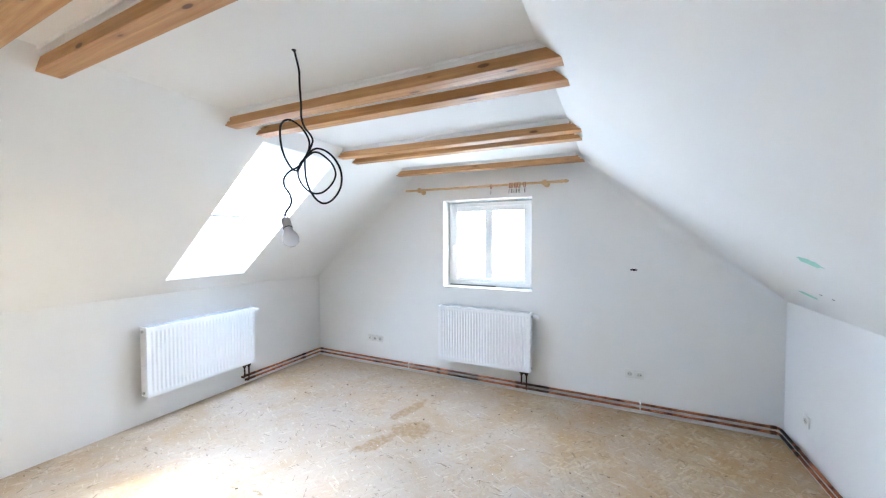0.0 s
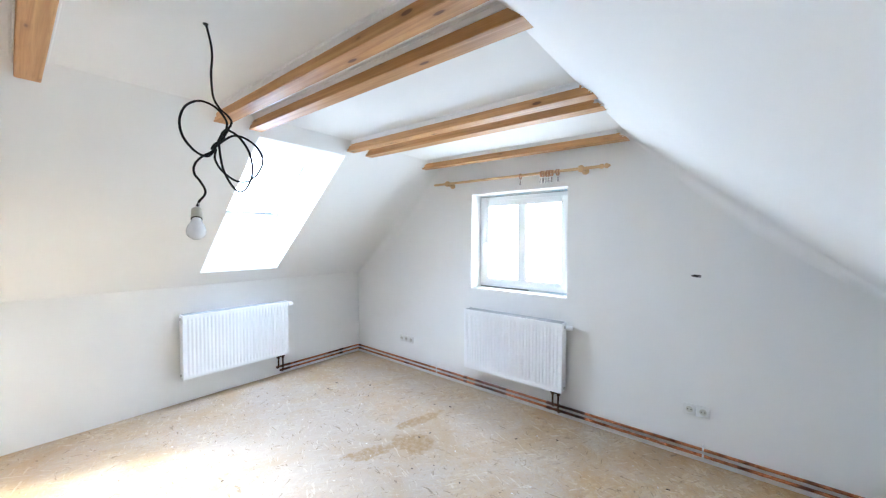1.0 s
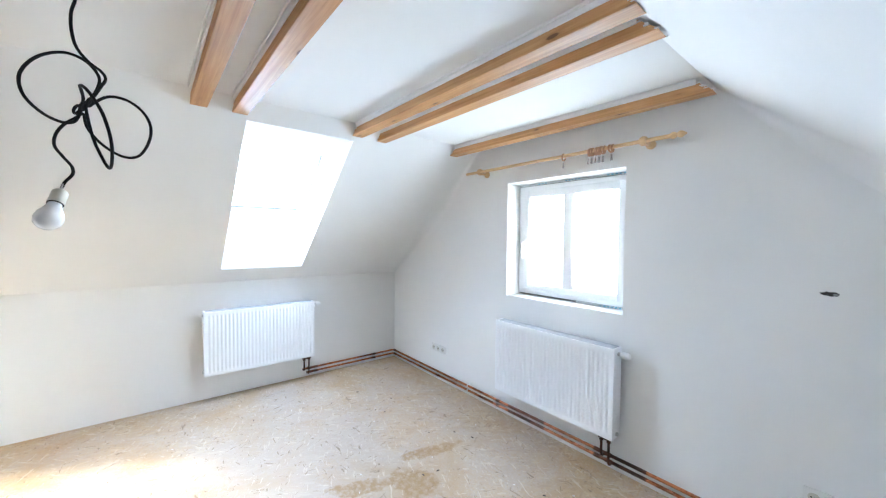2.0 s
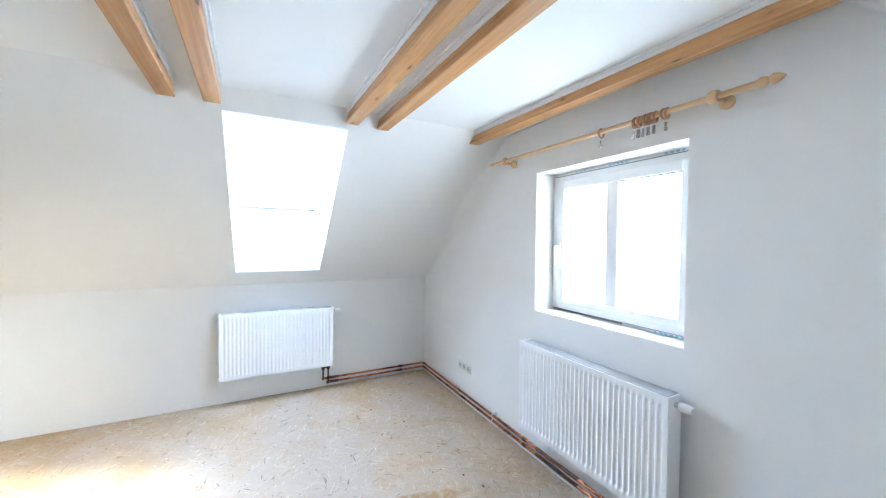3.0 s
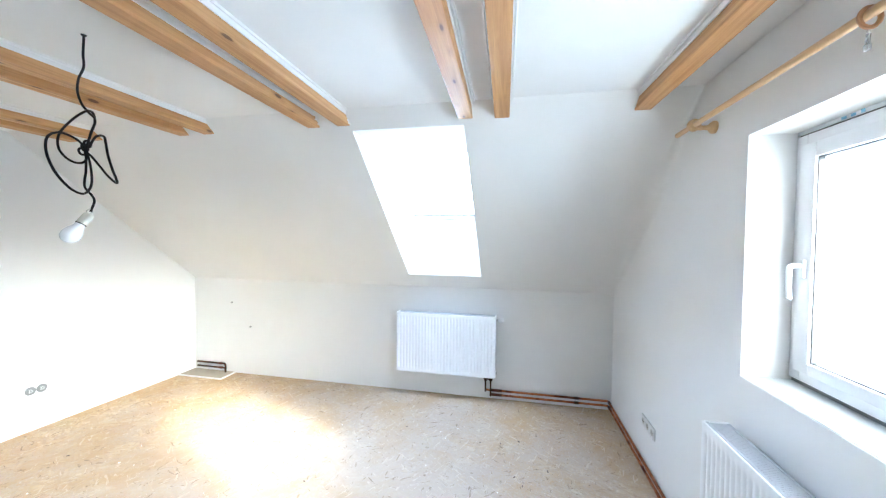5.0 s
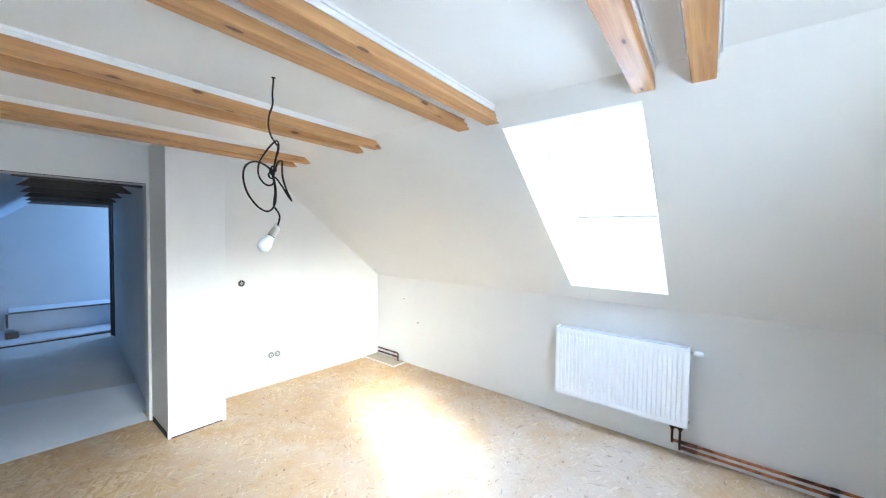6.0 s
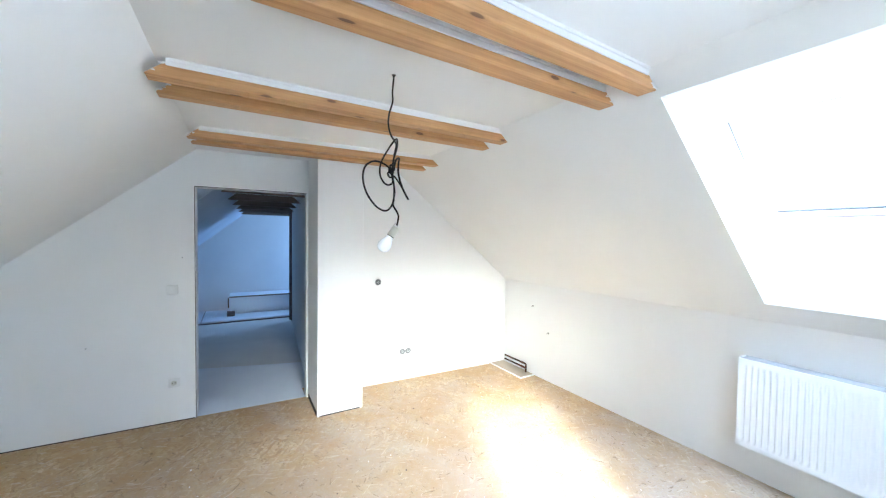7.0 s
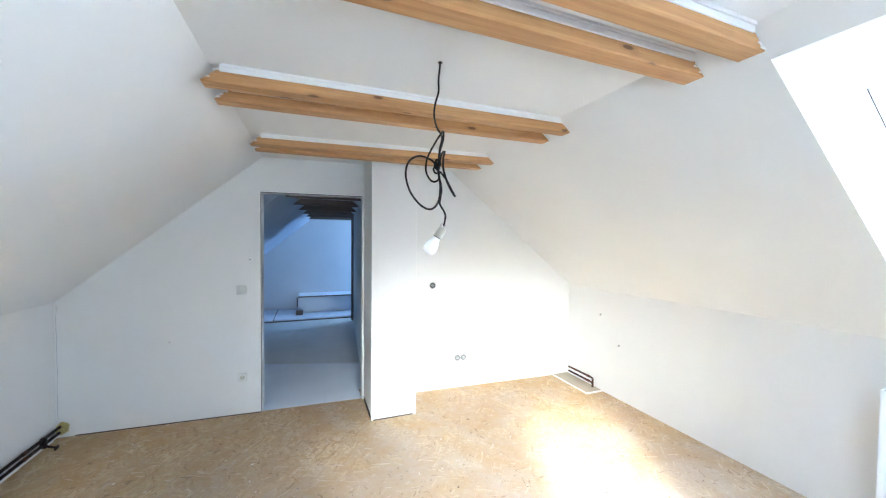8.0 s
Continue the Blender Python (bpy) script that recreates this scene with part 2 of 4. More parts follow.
def metal(name, c, tarnish, rough, amount):
    m = material(name, c, rough, 1.0)
    n = Nodes(m)
    v = n.coords(world_space=True)
    t = n.ramp(n.noise(v, 5, 5, 0.65), (amount - 0.06, 0.0), (amount + 0.06, 1.0))
    n.colour(n.mix(t, c, tarnish))
    n.rough(n.ramp(n.noise(v, 40, 3), (0.3, rough - 0.08), (0.7, rough + 0.15)))
    return m


COPPER = metal("copper_pipe", (0.50, 0.20, 0.095), (0.12, 0.048, 0.03), 0.26, 0.54)
BLACKENED = metal("blackened_pipe", (0.06, 0.045, 0.04), (0.025, 0.022, 0.02), 0.35, 0.5)
TARNISHED = metal("tarnished_copper", (0.16, 0.075, 0.05), (0.06, 0.04, 0.03), 0.40, 0.5)

GLASS = material("window_glass", (1, 1, 1), 0.02)
GLASS.node_tree.nodes["Principled BSDF"].inputs["Transmission Weight"].default_value = 1.0
GLASS.node_tree.nodes["Principled BSDF"].inputs["IOR"].default_value = 1.02
OPAL = material("opal_bulb_glass", (0.86, 0.87, 0.90), 0.15)
CLEAR = material("clear_clip_plastic", (0.85, 0.87, 0.88), 0.12)
CLEAR.node_tree.nodes["Principled BSDF"].inputs["Transmission Weight"].default_value = 0.75
EARTH = plaster_paint("winter_ground", (0.10, 0.11, 0.06), (0.07, 0.075, 0.045))
ROOF_TILE = plaster_paint("roof_covering", (0.22, 0.12, 0.09), (0.16, 0.09, 0.07))


# ---- building helpers ----
def finish(name, bm, mat, smooth=False):
    me = bpy.data.meshes.new(name)
    bm.normal_update()
    bm.to_mesh(me)
    bm.free()
    me.materials.append(mat)
    if smooth:
        me.shade_smooth()
        me.set_sharp_from_angle(angle=radians(38))
    return new(name, me)


def part(name, bm, mat, parent, label="", smooth=True):
    ob = finish(name, bm, mat, smooth)
    ob.parent = parent
    return tagged(ob, label)


def thing(name, label, category, m=None, group="", kind=""):
    ob = new(name)
    ob.empty_display_size = 0.1
    if m is not None:
        ob.matrix_world = m
    return tagged(ob, label, category, group, kind)


def solid(name, bm, mat, label, category, group="", kind="", smooth=False):
    return tagged(finish(name, bm, mat, smooth), label, category, group, kind)


def box(bm, a, b, bevel=0.0, seg=2):
    a, b = Vector(a), Vector(b)
    m = Matrix.Translation((a + b) / 2) @ Matrix.Diagonal((*(b - a), 1))
    vs = bmesh.ops.create_cube(bm, size=1.0, matrix=m)["verts"]
    if bevel:
        es = list({e for v in vs for e in v.link_edges})
        bmesh.ops.bevel(bm, geom=es, offset=bevel, segments=seg, affect="EDGES", profile=0.5)
    return bm


def boxes(*spans, bevel=0.0):
    bm = bmesh.new()
    for a, b in spans:
        box(bm, a, b, bevel)
    return bm


def prism(bm, poly, way, depth):
    """Extrude a plane polygon of 3D points along way."""
    way = Vector(way).normalized() * depth
    lo = [bm.verts.new(p) for p in poly]
    hi = [bm.verts.new(Vector(p) + way) for p in poly]
    faces = [bm.faces.new(lo), bm.faces.new(hi[::-1])]
    for k in range(len(poly)):
        j = (k + 1) % len(poly)
        faces.append(bm.faces.new((lo[j], lo[k], hi[k], hi[j])))
    bmesh.ops.recalc_face_normals(bm, faces=faces)
    return bm


def cyl(bm, p, q, r, seg=16, r2=None):
    p, q = Vector(p), Vector(q)
    m = Matrix.Translation((p + q) / 2) @ (q - p).to_track_quat("Z", "Y").to_matrix().to_4x4()
    bmesh.ops.create_cone(bm, cap_ends=True, segments=seg, radius1=r, radius2=r if r2 is None else r2, depth=(q - p).length, matrix=m)
    return bm


def lathe(bm, profile, m=Matrix(), seg=20):
    """Turn (radius, height) pairs round the local z axis."""
    rings = []
    for r, h in profile:
        if r < 1e-5:
            rings.append([bm.verts.new(m @ Vector((0, 0, h)))])
        else:
            rings.append([bm.verts.new(m @ Vector((r * math.cos(k * math.tau / seg), r * math.sin(k * math.tau / seg), h))) for k in range(seg)])
    for a, b in zip(rings, rings[1:]):
        for k in range(seg):
            j = (k + 1) % seg
            if len(a) == 1 and len(b) > 1:
                bm.faces.new((a[0], b[j], b[k]))
            elif len(b) == 1 and len(a) > 1:
                bm.faces.new((a[k], a[j], b[0]))
            elif len(a) > 1:
                bm.faces.new((a[k], a[j], b[j], b[k]))
    bmesh.ops.recalc_face_normals(bm, faces=bm.faces[:])
    return bm


def tube(bm, pts, r, seg=10):
    """A round tube along points."""
    pts = [Vector(p) for p in pts]
    side = None
    rings = []
    for k, p in enumerate(pts):
        way = (pts[min(k + 1, len(pts) - 1)] - pts[max(k - 1, 0)]).normalized()
        if side is None:
            side = way.orthogonal().normalized()
        side = (side - way * side.dot(way)).normalized()
        up = way.cross(side)
        rings.append([bm.verts.new(p + r * (math.cos(a) * side + math.sin(a) * up)) for a in (math.tau * i / seg for i in range(seg))])
    for a, b in zip(rings, rings[1:]):
        for k in range(seg):
            j = (k + 1) % seg
            bm.faces.new((a[k], a[j], b[j], b[k]))
    bm.faces.new(rings[0][::-1])
    bm.faces.new(rings[-1])
    return bm


def smooth_path(pts, steps=8):
    """Catmull-Rom through the points."""
    pts = [Vector(p) for p in pts]
    out = []
    for k in range(len(pts) - 1):
        a, b, c, d = pts[max(k - 1, 0)], pts[k], pts[k + 1], pts[min(k + 2, len(pts) - 1)]
        for i in range(steps):
            t = i / steps
            out.append(0.5 * (2 * b + (c - a) * t + (2 * a - 5 * b + 4 * c - d) * t * t + (3 * b - a - 3 * c + d) * t ** 3))
    return out + [pts[-1]]


# ---- structure: floor, walls, slopes, ceiling ----
T = 0.32
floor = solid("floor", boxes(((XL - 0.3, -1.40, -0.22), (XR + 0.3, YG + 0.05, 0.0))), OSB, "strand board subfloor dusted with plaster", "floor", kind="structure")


def gable_piece(bm, x0, x1, z0, z1, y=YG, t=0.27, way=1):
    prism(bm, [(x0, y, z0), (x1, y, z0), (x1, y, z1), (x0, y, z1)], (0, way, 0), t)


bm = bmesh.new()
x0, x1, z0, z1 = WIN
roof_l = lambda x: min(z_left(x) + 0.35, CEIL + 0.35)
roof_r = lambda x: min(z_right(x) + 0.35, CEIL + 0.35)
prism(bm, [(XL - T, YG, -0.3), (x0, YG, -0.3), (x0, YG, roof_l(x0)), (XCL, YG, CEIL + 0.35), (XL - T, YG, roof_l(XL - T))], (0, 1, 0), 0.27)
gable_piece(bm, x0, x1, -0.3, z0)
gable_piece(bm, x0, x1, z1, CEIL + 0.35)
prism(bm, [(x1, YG, -0.3), (XR + T, YG, -0.3), (XR + T, YG, roof_r(XR + T)), (XCR, YG, CEIL + 0.35), (x1, YG, CEIL + 0.35)], (0, 1, 0), 0.27)
solid("wall_north", bm, PLASTER, "white plastered gable wall with a window opening", "wall", kind="structure")

bm = boxes(((XL - T, -1.30, -0.25), (XL, YG - 0.001, KNEE_L)))
solid("wall_west", bm, PLASTER, "low white plastered knee wall under the roof slope", "wall", kind="structure")
bm = boxes(((XR, -1.40, -0.25), (XR + T, YG - 0.001, KNEE_R)))
solid("wall_east", bm, PLASTER, "low white plastered knee wall with copper pipes at its foot", "wall", kind="structure")


def slope_slab(name, y0, y1, left, hole=None, mat=PLASTER, label="white plastered roof slope"):
    """A roof slope as a slab; hole = (x range, y range, x range in the roof)."""
    f = z_left if left else z_right
    k = RISE_L if left else -RISE_R
    xa, xb = (XL, XCL) if left else (XCR, XR)
    n = Vector((-k, 0, 1)).normalized() * SLAB
    out = lambda x: (x + n.x, f(x) + n.z)
    whole = [(xa, f(xa)), (xb, f(xb)), out(xb), out(xa)]
    bm = bmesh.new()
    if not hole:
        prism(bm, [(x, y0, z) for x, z in whole], (0, 1, 0), y1 - y0)
    else:
        # the reveal is plumb below the window and level above it
        (h0, h1), (c, d), (p0, p1) = hole
        below = [(xa, f(xa)), (h0, f(h0)), out(p0), out(xa)]
        above = [(h1, f(h1)), (xb, f(xb)), out(xb), out(p1)]
        for poly, ya, yb in ((whole, y0, c), (below, c, d), (above, c, d), (whole, d, y1)):
            prism(bm, [(x, ya, z) for x, z in poly], (0, 1, 0), yb - ya)
    return solid(name, bm, mat, label, "sloping ceiling", kind="structure")


slope_slab("slope_west", -1.30, YG - 0.001, True, (SKY_X, SKY_Y, PANE_X), label="white plastered roof slope with a roof window")
slope_slab("slope_east", -1.40, YG - 0.001, False)
solid("ceiling", boxes(((XCL, -1.40, CEIL), (XCR, YG - 0.001, CEIL + 0.3))), CEILING_PAINT, "flat white ceiling between the roof slopes", "ceiling", kind="structure")

# the plaster runs round the corner between the slopes and the gable wall
def cove(name, left, r):
    f, k = (z_left, RISE_L) if left else (z_right, -RISE_R)
    xa, xb = (XL, XCL) if left else (XCR, XR)
    n = -Vector((-k, 0, 1)).normalized()
    bm = bmesh.new()
    rows = []
    wide = r
    for q in range(7):
        x = xa + (xb - xa) * q / 6
        r = 0.004 + wide * math.sin(math.pi * q / 6)
        o = Vector((x, YG - 0.001, f(x)))
        arc = [o + n * (r - r * math.cos(t)) + Vector((0, -1, 0)) * (r - r * math.sin(t)) for t in (math.pi / 2 * j / 8 for j in range(9))]
        rows.append([bm.verts.new(p) for p in [o, *arc]])
    for low, high in zip(rows, rows[1:]):
        for j in range(len(low)):
            q = (j + 1) % len(low)
            bm.faces.new((low[j], low[q], high[q], high[j]))
    for row in (rows[0], rows[-1]):
        bm.faces.new(row)
    bmesh.ops.recalc_face_normals(bm, faces=bm.faces[:])
    solid(name, bm, PLASTER, "rounded white plaster corner under the roof slope", "plaster cove", kind="structure", smooth=True)


cove("cove_west", True, 0.08)
cove("cove_east", False, 0.10)

# door wall, a little askew, with the doorway
bm = bmesh.new()
DT = 0.13


def door_piece(bm, pts):
    prism(bm, [(x, y_door(x), z) for x, z in pts], (-0.045, -1, 0), DT)


d0, d1, dh = DOOR
door_piece(bm, [(XL - 0.05, -0.2), (d0, -0.2), (d0, CEIL + 0.1), (XCL, CEIL + 0.1), (XL - 0.05, KNEE_L + 0.06)])
door_piece(bm, [(d0, dh), (d1, dh), (d1, CEIL + 0.1), (d0, CEIL + 0.1)])
door_piece(bm, [(d1, -0.2), (XR + 0.05, -0.2), (XR + 0.05, KNEE_R + 0.06), (d1, z_right(d1) + 0.1)])
solid("wall_south", bm, PLASTER, "white plastered partition wall with an open doorway", "wall", kind="structure")

# chimney breast beside the doorway
bm = boxes(((-1.428, -1.25, -0.05), (-1.012, -0.677, CEIL + 0.05)), bevel=0.004)
solid("chimney_breast", bm, PLASTER, "white plastered chimney breast beside the open doorway", "chimney breast", kind="structure")

# outer roof, unseen and added, which closes the slabs against light leaks
def roof_cover(name, left, hole=None):
    f, k = (z_left, RISE_L) if left else (z_right, -RISE_R)
    n = Vector((-k, 0, 1)).normalized()
    xs = (XL - 0.5, XCL + 0.3) if left else (XCR - 0.3, XR + 0.5)
    ys = (HALL_END - 0.3, YG + 0.55)
    xs = [xs[0], *hole[0], xs[1]] if hole else list(xs)
    ys = [ys[0], *hole[1], ys[1]] if hole else list(ys)
    bm = bmesh.new()
    for i in range(len(xs) - 1):
        for j in range(len(ys) - 1):
            if hole and i == 1 and j == 1:
                continue
            a, b, c, d = xs[i], xs[i + 1], ys[j], ys[j + 1]
            prism(bm, [Vector(p) + n * (SLAB + 0.002) for p in ((a, c, f(a)), (b, c, f(b)), (b, d, f(b)), (a, d, f(a)))], n, 0.05)
    solid(name, bm, ROOF_TILE, "unseen dark red roof covering, added over the attic to block light", "roof", kind="structure")


roof_cover("roof_west", True, (PANE_X, SKY_Y))
roof_cover("roof_east", False)
solid("roof_top", boxes(((XCL - 0.35, HALL_END - 0.3, CEIL + 0.305), (XCR + 0.35, YG + 0.55, CEIL + 0.46))), ROOF_TILE, "unseen flat roof deck, added above the attic ceiling to block light", "roof", kind="structure")

# ---- attic passage beyond the doorway ----
bm = bmesh.new()
prism(bm, [(-2.5, HALL_END, -0.014), (XR + 0.3, HALL_END, -0.014), (XR + 0.3, -3.093, -0.014), (-2.5, -1.873, -0.014)], (0, 0, -1), 0.2)
solid("hall_floor", bm, SCREED, "dark grey bare floor of the passage", "floor", kind="structure")
bm = bmesh.new()
prism(bm, [(-2.5, -1.87, -0.010), (XR + 0.3, -3.09, -0.010), (XR + 0.3, -1.401, -0.010), (-2.5, -1.401, -0.010)], (0, 0, -1), 0.2)
solid("hall_floor_board", bm, BLUE_LIT_BOARD, "pale board floor inside the doorway", "floor", kind="structure")
bm = bmesh.new()
prism(bm, [(x, y_door(x) - 0.02, 0.002) for x in (d0, d1)] + [(x, y_door(x) - DT - 0.13, 0.002) for x in (d1, d0)], (0, 0, -1), 0.1)
solid("threshold", bm, BLUE_LIT_BOARD, "pale bare edge of the floor under the doorway", "threshold", kind="structure")
bm = bmesh.new()
prism(bm, [(-1.04, -1.325, -0.05), (-1.31, -4.70, -0.05), (-1.31, -4.70, CEIL), (-1.04, -1.325, CEIL)], (-1, 0, 0), 0.12)
solid("hall_wall_west", bm, COOL_LIT_PLASTER, "pale partition wall along the passage", "wall", kind="structure")
solid("hall_wall_end", boxes(((-2.6, HALL_END - 0.25, -0.2), (XR + 0.3, HALL_END, CEIL + 0.1))), COOL_LIT_PLASTER, "pale end wall of the passage", "wall", kind="structure")
# Unseen side wall, made up to hold the fill lamp's opening.
solid("hall_wall_side", boxes(((-2.6, HALL_END, -0.2), (-2.45, -6.05, CEIL + 0.1)), ((-2.6, -5.15, -0.2), (-2.45, -1.45, CEIL + 0.1)), ((-2.6, -6.05, -0.2), (-2.45, -5.15, 0.92)), ((-2.6, -6.05, 1.88), (-2.45, -5.15, CEIL + 0.1))), COOL_LIT_PLASTER, "unseen pale wall, added with an opening for the passage's fill lamp", "wall", kind="structure")
solid("hall_wall_east", boxes(((XR, HALL_END, -0.25), (XR + T, -1.401, KNEE_R))), COOL_LIT_PLASTER, "low pale knee wall of the passage", "wall", kind="structure")
# the passage's slope runs a little askew to the room
xe = [-0.68 + 0.06 * (y + 3.0) for y in (HALL_END, -1.41)]
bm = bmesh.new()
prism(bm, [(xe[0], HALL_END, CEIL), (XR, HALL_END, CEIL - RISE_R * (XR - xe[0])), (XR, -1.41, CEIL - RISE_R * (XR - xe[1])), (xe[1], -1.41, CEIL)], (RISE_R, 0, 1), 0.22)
solid("hall_slope_east", bm, DIM_BLUE_SLOPE, "passage roof slope with its dim blue shade put into the colour", "sloping ceiling", kind="structure")
solid("hall_ceiling", boxes(((-2.6, HALL_END, 2.13), (XCR, -1.401, CEIL + 0.3))), COOL_LIT_PLASTER, "flat ceiling of the passage", "ceiling", kind="structure")
# dark post in place of the shadowed corner at the end of the partition
bm = boxes(((-1.445, -4.80, 0.0), (-1.295, -4.70, 2.05)), ((-1.465, -4.83, 0.0), (-1.275, -4.80, 2.1)), bevel=0.004)
solid("door_lining", bm, DARK_UNLIT_WOOD, "dark post standing in for the shadow at the passage corner", "door frame", kind="structure")


def beam(left, right, mat, label, w, depth, group, edge, top=CEIL):
    """A beam under the ceiling from (x, y) to (x, y), the ends cut to the roof slopes."""
    ln = math.hypot(right[0] - left[0], right[1] - left[1])
    cut_l, cut_r = (depth + 0.02) / RISE_L, (depth + 0.02) / RISE_R
    bm = bmesh.new()
    prism(bm, [(-ln / 2, -w / 2, -depth), (ln / 2, -w / 2, -depth), (ln / 2 - cut_r, -w / 2, 0.02), (cut_l - ln / 2, -w / 2, 0.02)], (0, 1, 0), w)
    es = [e for e in bm.edges if all(abs(v.co.z + depth) < 1e-4 for v in e.verts)]
    bmesh.ops.bevel(bm, geom=es, offset=0.005, segments=2, affect="EDGES", profile=0.5)
    ob = solid("ceiling_beam", bm, mat, label, "beam", group=group)
    turn = math.degrees(math.atan2(right[1] - left[1], right[0] - left[0]))
    ob.matrix_world = Matrix.Translation(((left[0] + right[0]) / 2, (left[1] + right[1]) / 2, top)) @ pose(0, 0, 0, 0, 0, turn)
    if edge:
        for s in (-1, 1):
            y = s * (w / 2 + 0.003)
            bm = boxes(((0.075 - ln / 2, y - 0.0035, -0.029), (ln / 2 - 0.075, y + 0.0035, 0.003)), ((0.085 - ln / 2, y - 0.0035 + s * 0.011, -0.011), (ln / 2 - 0.085, y + 0.0035 + s * 0.011, 0.003)), bevel=0.002)
            part("plaster_edge", bm, CEILING_PAINT, ob, "white stepped plaster lip along the beam", smooth=False)
        # plaster left rough round both ends, where the beam enters the slope
        for e, k in ((-1, RISE_L), (1, RISE_R)):
            bm = bmesh.new()
            for j in range(12):
                u = random.uniform(0.0, 1.0)
                y, z = random.choice((-1, 1)) * (w / 2 + random.uniform(0.0, 0.004)), -depth * u
                x = e * (ln / 2 - (depth + z) / k + random.uniform(-0.012, 0.004))
                box(bm, (x - 0.006, y - 0.002, z - 0.003), (x + random.uniform(0.004, 0.018), y + 0.002, z + random.uniform(0.001, 0.004)), 0.001, 1)
            part("plaster_crumbs", bm, CEILING_PAINT, ob, "ragged plaster round the beam's end", smooth=False)
    return ob


random.seed(31)
BEAMS = [((-2.080, -0.590), (-0.105, -0.595)), ((-2.065, -0.340), (-0.095, -0.430)), ((-2.062, 0.424), (-0.062, 0.415)), ((-2.050, 0.632), (-0.057, 0.636)),
         ((-2.015, 1.438), (0.012, 1.474)), ((-2.010, 1.648), (0.012, 1.690)), ((-2.005, 2.425), (-0.008, 2.487)), ((-2.028, 2.637), (-0.020, 2.692)), ((-2.030, 3.385), (-0.055, 3.468))]
for a, b in BEAMS:
    beam(a, b, PINE, "sanded pine ceiling beam with knots", 0.085, 0.077, "ceiling beams", True)
for k in range(6):
    y = -1.50 - 0.84 * k
    east, west = -0.26 + 0.05 * (y + 1.5), -1.03 + (y + 1.3) * 0.08 - (0.45 if y < -4.7 else 0)
    beam((west, y - 0.02), (east, y + 0.03), DARK_UNLIT_WOOD, "passage ceiling beam, its unlit darkness put into the wood colour", 0.07, 0.075, "passage beams", False, 2.13)

# sheets and planks left on the passage floor
bm = boxes(((-1.75, -6.25, -0.010), (0.165, -5.12, 0.030)), bevel=0.004)
solid("gypsum_sheet", bm, BLUE_LIT_BOARD, "pale gypsum sheets laid on the passage floor", "building board")
bm = boxes(((0.180, -6.25, -0.010), (0.95, -5.12, 0.030)), bevel=0.004)
solid("gypsum_sheet", bm, BLUE_LIT_BOARD, "pale gypsum sheets laid on the passage floor", "building board")
solid("joint_strip", boxes(((0.1655, -6.24, -0.012), (0.1795, -5.125, 0.026))), DARK_UNLIT_WOOD, "dark strip between two gypsum sheets", "batten")
ob = thing("board_bench", "low bench of pale boards against the passage wall", "bench")
bm = bmesh.new()
prism(bm, [(-1.80, -5.62, 0.125), (-0.36, -5.62, 0.125), (-0.225, -5.62, 0.165), (-0.27, -5.62, 0.375), (-1.80, -5.62, 0.375)], (0, -1, 0), 0.70)
part("front_board", bm, BLUE_LIT_BOARD, ob, "", False)
part("plinth", boxes(((-1.79, -6.31, 0.031), (-0.33, -5.72, 0.1245)), bevel=0.003), BLUE_LIT_BOARD, ob, "", False)
part("top_rail", boxes(((-1.82, -5.66, 0.376), (-0.265, -5.605, 0.396)), bevel=0.003), DARK_UNLIT_WOOD, ob, "dark wooden edge strip", False)
part("end_edge", boxes(((-0.262, -5.64, 0.17), (-0.236, -5.605, 0.375)), bevel=0.003), DARK_UNLIT_WOOD, ob, "dark edge of the end board", False)
bm = boxes(((-0.36, -5.60, 0.031), (-0.225, -5.46, 0.115)), bevel=0.006)
solid("wood_block", bm, DARK_UNLIT_WOOD, "dark offcut of timber on the boards", "offcut")
solid("board_edge", boxes(((-1.75, -5.119, -0.0135), (0.95, -5.100, 0.008)), bevel=0.002), DARK_UNLIT_WOOD, "dark strip along the edge of the sheets", "batten")


